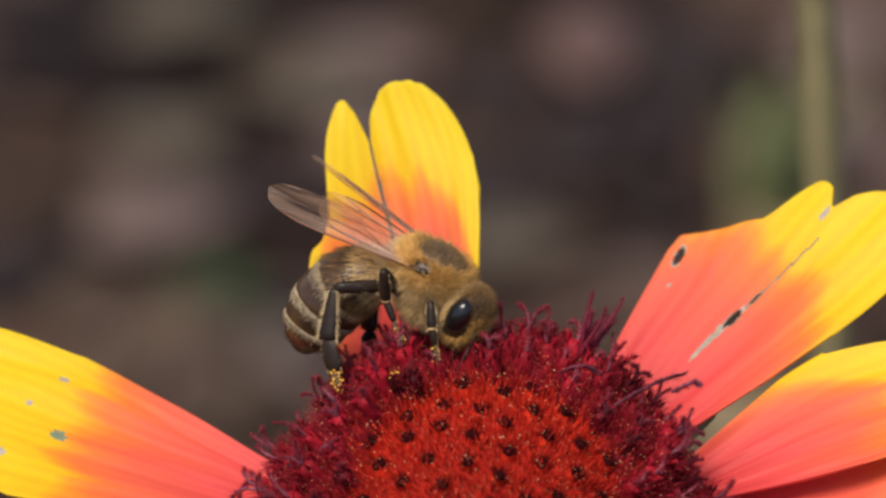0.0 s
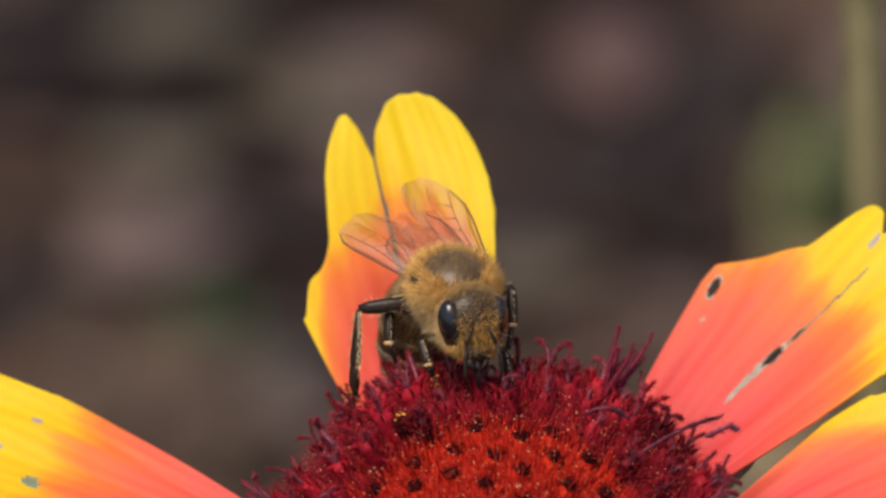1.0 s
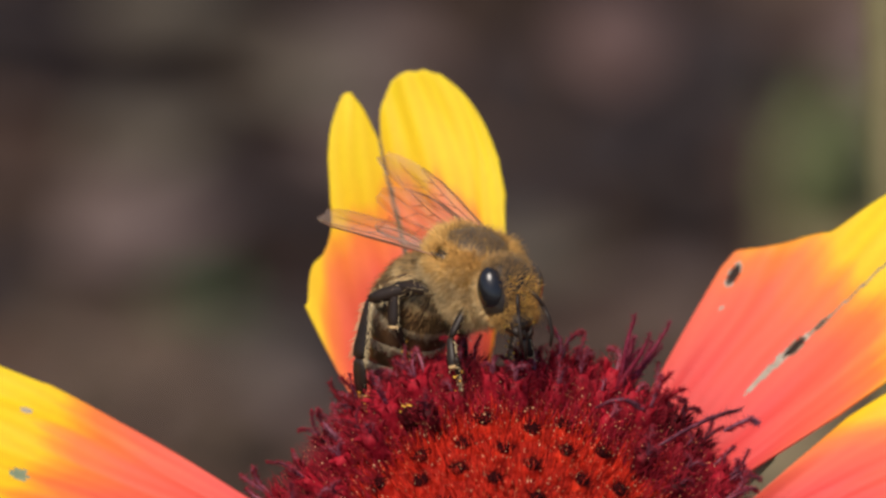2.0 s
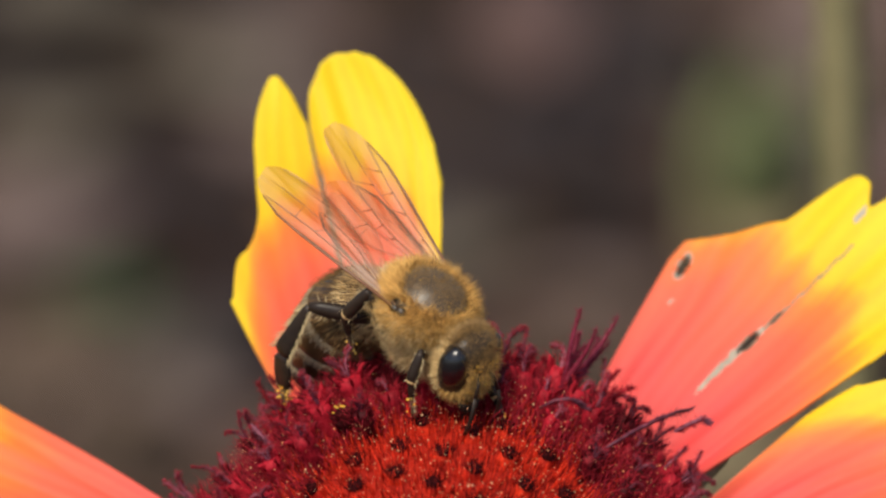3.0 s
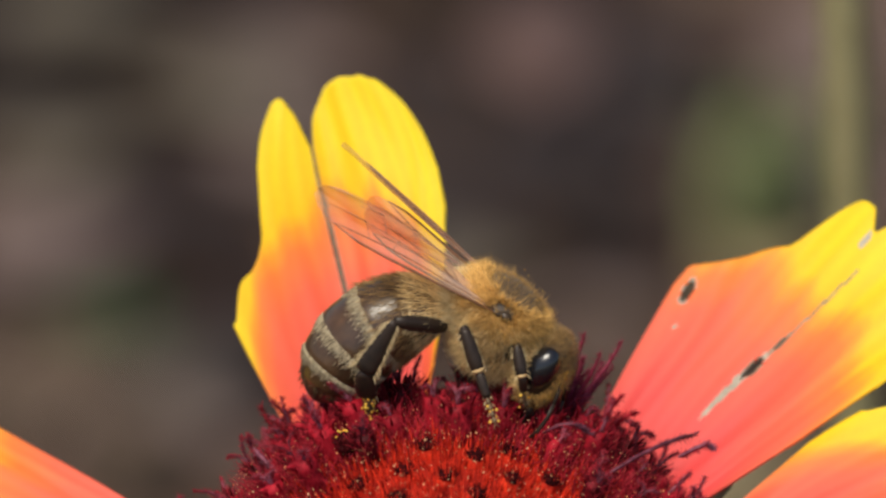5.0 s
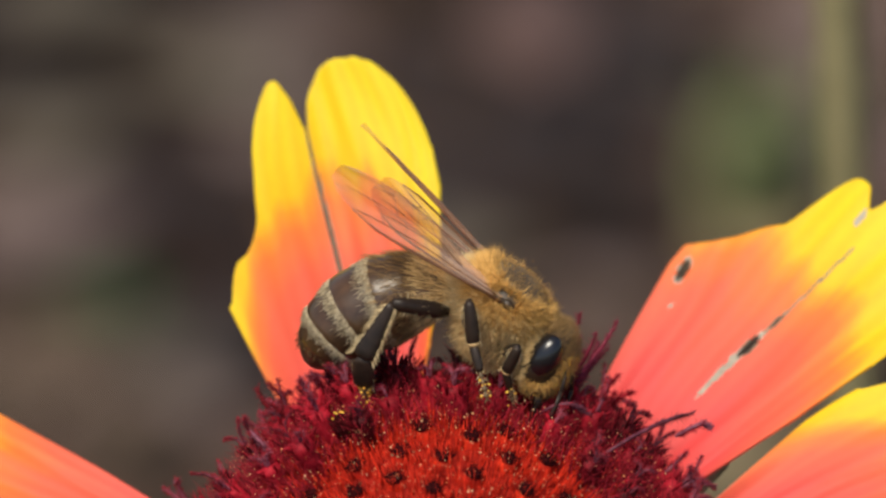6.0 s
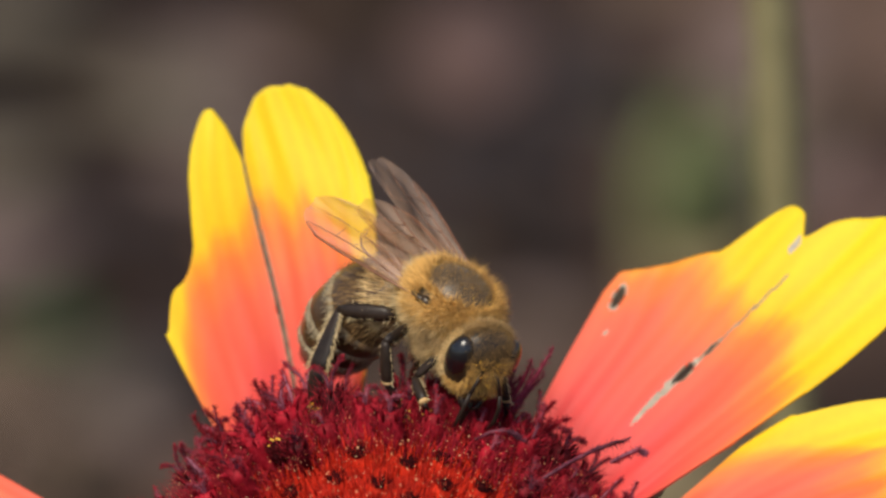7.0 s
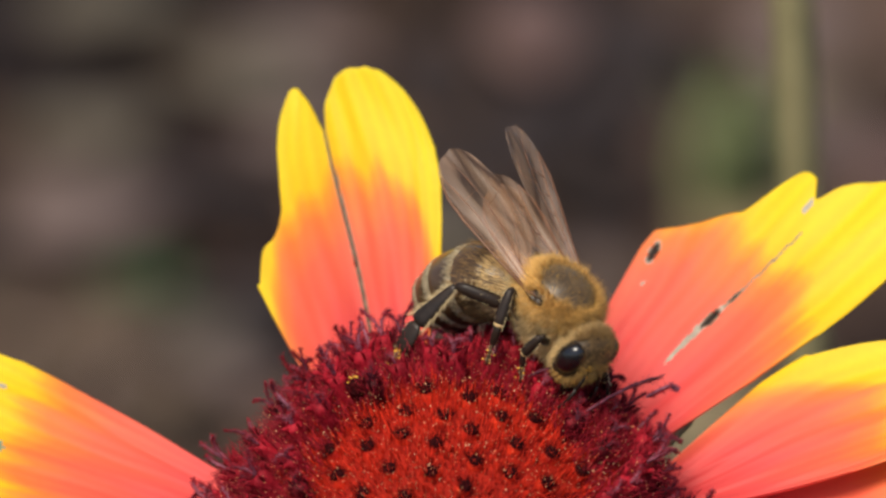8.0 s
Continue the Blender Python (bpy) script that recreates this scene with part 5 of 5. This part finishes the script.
# seconds; knee, ankle and foot of the legs on the side turned to the viewer, in the bee's space
HIND_LEG_ROWS = [
    (0.0, -3.64, -2.82, -2.45, -2.57, -3.40, -4.86, -0.81, -3.58, -6.76),
    (0.3, -3.19, -3.38, -2.08, -1.87, -3.92, -4.37, 0.11, -3.80, -6.06),
    (0.5, -3.14, -3.48, -1.36, -1.89, -4.15, -3.65, -0.09, -3.97, -5.53),
    (0.6, -3.32, -3.35, -1.72, -2.49, -3.18, -4.29, -1.17, -2.51, -6.42),
    (0.7, -3.17, -3.45, -1.24, -1.95, -3.97, -3.59, -0.83, -3.48, -5.89),
    (0.8, -4.17, -1.90, -2.33, -3.19, -2.28, -4.81, -2.03, -2.41, -7.14),
    (0.9, -3.49, -2.96, -2.50, -3.71, -2.92, -5.19, -1.77, -3.38, -6.86),
    (1.0, -2.48, -3.75, -1.90, -1.34, -4.19, -4.31, -2.10, -3.93, -6.78),
    (1.2, -3.29, -3.33, -1.99, -2.48, -4.47, -4.30, -2.94, -4.56, -6.85),
    (1.5, -3.58, -2.80, -2.60, -3.12, -3.63, -5.13, -1.16, -5.04, -6.09),
    (1.7, -3.49, -2.72, -2.82, -3.02, -3.28, -5.42, -2.75, -3.51, -8.00),
    (2.8, -3.47, -3.13, -2.16, -3.19, -3.43, -4.83, -2.64, -2.86, -7.31),
    (3.1, -3.78, -2.90, -1.70, -4.15, -3.29, -4.35, -3.35, -2.92, -6.80),
    (3.5, -3.85, -2.83, -1.59, -3.99, -3.63, -4.16, -3.25, -3.26, -6.63),
    (3.6, -4.09, -2.43, -1.30, -4.61, -2.61, -3.95, -4.30, -2.31, -6.51),
    (3.7, -4.15, -2.30, -1.74, -4.83, -2.43, -4.35, -5.12, -1.51, -6.77),
    (3.8, -4.29, -1.83, -1.93, -5.37, -2.63, -4.28, -5.71, -1.31, -6.48),
    (4.0, -4.13, -1.73, -2.56, -4.38, -3.25, -4.78, -4.75, -3.03, -7.34),
    (4.2, -4.21, -1.63, -2.38, -4.30, -2.41, -4.97, -3.99, -1.42, -7.36),
    (4.4, -4.19, -1.66, -2.45, -4.72, -2.45, -4.97, -4.91, -0.87, -7.03),
    (4.7, -4.15, -2.06, -2.24, -3.96, -2.79, -4.84, -3.01, -2.18, -7.17),
    (5.0, -3.74, -2.89, -2.00, -3.59, -2.62, -4.68, -2.29, -1.21, -6.43),
    (5.2, -3.79, -2.89, -1.77, -3.54, -3.57, -4.37, -2.26, -2.53, -6.38),
    (6.3, -3.78, -2.66, -2.41, -3.35, -2.16, -5.03, -2.08, -0.77, -6.83),
    (6.5, -3.72, -2.88, -2.13, -3.52, -2.23, -4.74, -2.18, -0.97, -6.58),
    (6.6, -3.88, -2.73, -1.95, -3.32, -2.37, -4.57, -2.56, -1.25, -6.78),
    (6.7, -3.70, -2.99, -1.79, -3.79, -2.70, -4.47, -3.58, -1.76, -6.88),
    (6.9, -3.13, -3.48, -1.34, -2.43, -3.92, -3.91, -1.76, -3.67, -6.41),
    (7.0, -3.95, -2.15, -2.64, -3.06, -3.05, -5.03, -2.63, -2.63, -7.55),
    (7.1, -3.15, -3.43, -1.98, -2.77, -4.21, -4.54, -2.81, -4.17, -7.14),
    (7.3, -3.55, -3.14, -1.86, -4.30, -3.16, -4.45, -4.46, -3.60, -7.00),
    (7.5, -4.01, -2.56, -1.81, -4.27, -4.24, -3.90, -3.93, -4.59, -6.46),
    (7.7, -3.89, -2.60, -2.23, -3.85, -4.11, -4.46, -3.66, -4.49, -7.03),
    (8.0, -3.93, -2.71, -1.74, -4.21, -3.82, -4.18, -3.92, -4.57, -6.65),
]
MIDDLE_LEG_ROWS = [
    (0.0, -1.63, -2.79, -0.18, -1.02, -2.01, -1.86, 0.76, -2.00, -3.31),
    (0.3, -1.59, -2.55, 0.09, -0.38, -4.05, -0.22, 1.22, -3.42, -1.75),
    (0.5, -1.22, -2.23, 0.45, 0.07, -3.60, -0.06, 1.41, -3.06, -1.86),
    (0.6, -1.61, -2.47, 0.14, -0.37, -3.81, -0.54, 0.74, -2.57, -2.13),
    (0.7, -1.06, -3.13, -0.37, -0.52, -2.41, -2.10, 0.55, -1.16, -3.71),
    (0.8, -0.01, -3.33, -1.25, 0.26, -2.71, -3.08, 1.58, -2.44, -4.95),
    (0.9, -2.65, -1.87, -2.27, -1.84, -1.67, -4.03, -1.96, -0.49, -6.01),
    (1.0, -2.65, -2.14, -1.95, -1.52, -2.47, -3.50, -1.46, -1.47, -5.57),
    (1.2, -2.72, -2.10, -1.69, -1.92, -2.61, -3.40, -1.59, -1.86, -5.54),
    (1.5, -0.65, -2.88, 0.03, -0.08, -3.78, -1.60, 0.42, -3.35, -3.81),
    (1.7, -2.67, -1.69, -2.32, -1.82, -2.05, -4.04, -2.05, -0.89, -6.02),
    (2.8, -1.58, -2.15, 0.35, -2.10, -2.33, -1.52, -1.77, -1.29, -3.55),
    (3.1, -1.65, -2.01, 0.38, -2.30, -2.19, -1.45, -1.94, -1.27, -3.52),
    (3.5, -1.52, -1.89, 0.49, -0.90, -3.71, 0.16, -0.47, -3.05, -2.00),
    (3.6, -1.47, -2.02, 0.46, -0.72, -3.71, -0.17, -0.95, -2.94, -2.32),
    (3.7, -1.40, -2.37, 0.31, -1.24, -2.28, -1.63, -1.26, -1.41, -3.77),
    (3.8, -0.71, -3.44, -1.68, 0.05, -3.12, -3.45, 0.45, -2.18, -5.50),
    (4.0, -1.59, -3.22, -1.87, -1.29, -2.87, -3.76, -1.15, -2.41, -6.01),
    (4.2, -0.87, -3.44, -1.33, 0.25, -3.29, -2.91, 1.35, -2.68, -4.84),
    (4.4, -1.28, -3.18, -0.56, -0.53, -3.63, -2.31, 0.39, -2.95, -4.30),
    (4.7, -1.52, -2.91, -0.26, -0.86, -2.59, -2.07, 0.20, -2.72, -4.11),
    (5.0, -1.18, -3.20, -0.54, 0.35, -3.44, -1.72, 2.13, -3.98, -3.08),
    (5.2, -0.97, -3.28, -0.66, 0.22, -3.00, -2.18, 2.00, -3.34, -3.60),
    (6.3, -1.33, -2.80, -0.03, -0.03, -2.73, -1.48, 1.79, -3.14, -2.83),
    (6.5, -1.03, -3.30, -0.71, 0.09, -2.85, -2.24, 1.78, -2.24, -3.67),
    (6.6, -0.46, -3.39, -1.01, 0.72, -3.11, -2.54, 1.61, -1.60, -4.02),
    (6.7, -0.82, -3.41, -1.06, 0.10, -3.12, -2.75, 0.62, -1.88, -4.62),
    (6.9, -0.15, -3.32, -0.96, 0.77, -2.97, -2.64, 1.29, -1.68, -4.47),
    (7.0, 0.07, -3.31, -1.44, 0.68, -2.88, -3.24, 1.46, -1.50, -4.90),
    (7.1, -0.54, -3.19, -0.43, 0.71, -3.44, -1.91, 0.82, -2.36, -3.93),
    (7.3, -0.85, -3.35, -0.81, -0.19, -3.35, -2.64, -0.36, -2.36, -4.71),
    (7.5, -1.43, -2.73, 0.01, -0.91, -3.68, -1.62, -0.50, -3.10, -3.81),
    (7.7, -1.21, -2.86, -0.04, -0.64, -3.44, -1.82, -0.25, -2.96, -4.03),
    (8.0, -1.23, -2.45, 0.32, -0.50, -3.08, -1.38, -0.33, -2.73, -3.64),
]
FORE_LEG_ROWS = [
    (0.0, 1.27, -2.24, -0.55, 2.05, -2.45, -1.75, 2.99, -2.21, -3.15),
    (0.3, 1.20, -2.27, -0.58, 2.09, -2.45, -1.70, 3.34, -2.53, -2.86),
    (0.5, 1.46, -2.12, -0.42, 2.34, -2.35, -1.56, 3.46, -2.55, -2.82),
    (0.6, 1.37, -2.30, -0.64, 2.10, -2.53, -1.86, 3.27, -2.60, -3.10),
    (0.7, 1.36, -2.36, -0.75, 2.14, -2.54, -1.95, 3.17, -2.42, -3.30),
    (0.8, 1.98, -2.31, -1.85, 2.76, -2.20, -3.07, 3.54, -2.26, -4.58),
    (0.9, -0.33, -1.37, -1.88, 0.29, -1.16, -3.17, 1.18, -0.44, -4.44),
    (1.0, 0.04, -1.53, -2.49, 1.11, -1.44, -3.47, 0.76, -0.66, -4.94),
    (1.2, 0.65, -2.04, -2.56, 0.44, -1.68, -3.95, 0.01, -0.74, -5.30),
    (1.5, 2.06, -2.28, -1.23, 1.99, -2.21, -2.68, 2.21, -1.59, -4.25),
    (1.7, 1.32, -1.44, -3.05, 2.22, -1.74, -4.16, 2.29, -1.24, -5.78),
    (2.8, 1.73, -1.98, -0.37, 2.06, -1.72, -1.76, 2.66, -1.26, -3.28),
    (3.1, 1.94, -1.88, -0.40, 2.20, -2.43, -1.72, 2.49, -2.01, -3.34),
    (3.5, 2.02, -2.01, -0.60, 2.44, -2.69, -1.82, 2.40, -2.36, -3.48),
    (3.6, 1.73, -2.30, -0.80, 1.68, -2.31, -2.25, 2.58, -3.56, -2.98),
    (3.7, 1.24, -2.55, -1.54, 1.62, -2.79, -2.91, 1.74, -3.45, -4.47),
    (3.8, 1.75, -2.38, -1.97, 1.70, -2.74, -3.38, 1.35, -3.21, -4.98),
    (4.0, 1.90, -2.25, -2.13, 2.02, -2.53, -3.55, 1.83, -2.17, -5.20),
    (4.2, 1.48, -2.40, -0.88, 1.40, -2.82, -2.27, 1.48, -2.78, -3.96),
    (4.4, 1.90, -2.38, -1.26, 2.36, -1.71, -2.46, 2.88, -0.60, -3.63),
    (4.7, 1.59, -2.42, -1.00, 2.62, -2.61, -2.00, 2.96, -1.78, -3.44),
    (5.0, 1.14, -1.90, -0.19, 2.12, -2.27, -1.20, 2.98, -1.43, -2.40),
    (5.2, 1.82, -2.08, -0.53, 2.51, -1.34, -1.56, 3.01, -0.86, -3.12),
    (6.3, 1.51, -2.26, -0.62, 1.62, -1.95, -2.03, 2.83, -1.24, -2.99),
    (6.5, 1.78, -2.37, -1.04, 2.07, -2.08, -2.43, 2.68, -0.91, -3.50),
    (6.6, 1.22, -2.49, -1.05, 1.85, -2.66, -2.34, 2.22, -1.77, -3.73),
    (6.7, 1.08, -2.54, -1.42, 1.15, -2.26, -2.84, 1.49, -1.35, -4.24),
    (6.9, 2.02, -2.33, -1.43, 1.88, -2.14, -2.86, 2.04, -1.17, -4.25),
    (7.0, 0.93, -1.63, -2.96, 2.28, -2.06, -3.27, 2.05, -0.98, -4.56),
    (7.1, 1.53, -2.33, -0.75, 1.98, -2.63, -2.10, 2.18, -2.14, -3.72),
    (7.3, 1.95, -2.36, -1.31, 1.73, -2.50, -2.73, 1.38, -1.85, -4.27),
    (7.5, 1.54, -2.26, -0.62, 1.68, -2.67, -2.01, 1.75, -3.65, -3.39),
    (7.7, 1.66, -2.22, -0.62, 2.47, -2.65, -1.74, 3.53, -3.07, -3.00),
    (8.0, 1.39, -2.26, -0.58, 1.04, -2.32, -1.99, 1.26, -1.79, -3.58),
]


def motions():
    walk(BEE, [(r[0], bee_pose(*r[1:7])) for r in BEE_ROWS])
    neck = HEAD.matrix_basis.copy()
    walk(HEAD, [(r[0], neck @ Matrix.Rotation(radians(-r[7]), 4, "Z") @ Matrix.Rotation(radians(r[8]), 4, "Y")) for r in BEE_ROWS])
    waist = ABDO.matrix_basis.copy()
    walk(ABDO, [(r[0], waist @ Matrix.Rotation(radians(-r[9]), 4, "Y")) for r in BEE_ROWS])
    for ob, side, root, name in WINGS:
        rows = []
        for r in BEE_ROWS:
            spread, lift = r[10:12] if side < 0 else r[12:14]
            rows.append((r[0], wing_pose(side, root, name, spread - (14 if name == "hindwing" else 0), lift + (1 if name == "hindwing" else 0), r[14] if side < 0 else r[15] - (20 if name == "hindwing" else 0))))
        walk(ob, rows)
    tracks = {"hind": HIND_LEG_ROWS, "middle": MIDDLE_LEG_ROWS, "fore": FORE_LEG_ROWS}
    for leg, tibia, tarsus, side, name, (hip, knee, ankle, foot), step in LEGS:
        leg_rows, tibia_rows, tarsus_rows = [], [], []
        if side < 0 and name in tracks:
            for t, *v in tracks[name]:
                k, a, f = Vector(v[0:3]), Vector(v[3:6]), Vector(v[6:9])
                q = (knee - hip).rotation_difference(k - hip)
                back = q.inverted()
                leg_rows.append((t, Matrix.Translation(hip * MM) @ q.to_matrix().to_4x4()))
                for rows, start, end, rest in ((tibia_rows, k, a, ankle - knee), (tarsus_rows, a, f, foot - ankle)):
                    turn = back @ rest.rotation_difference(end - start)
                    rows.append((t, Matrix.Translation((back @ (start - hip)) * MM) @ turn.to_matrix().to_4x4()))
            walk(tibia, tibia_rows)
            walk(tarsus, tarsus_rows)
        else:
            for r in BEE_ROWS:
                back = ((FLOWER @ DISC).inverted() @ bee_pose(*r[1:7])).inverted()
                level = (FLOWER @ DISC).inverted() @ bee_pose(*r[1:5], 0, r[6] * 0.5)
                f = level @ (step * MM) / MM
                # the spot on the florets below the resting foot
                g = Vector((f.x, f.y, 0))
                if g.length > DISC_R * 0.97:
                    g *= DISC_R * 0.97 / g.length
                g.z = dome_point(g.x, g.y) - 0.2
                turn = (foot - hip).rotation_difference(back @ (g * MM) / MM - hip)
                if turn.angle > radians(50):
                    turn = Quaternion(turn.axis, radians(50))
                leg_rows.append((r[0], Matrix.Translation(hip * MM) @ turn.to_matrix().to_4x4()))
        walk(leg, leg_rows)


cam.data.dof.use_dof = True
cam.data.dof.focus_object = BEE
cam.data.dof.aperture_fstop = 45
motions()
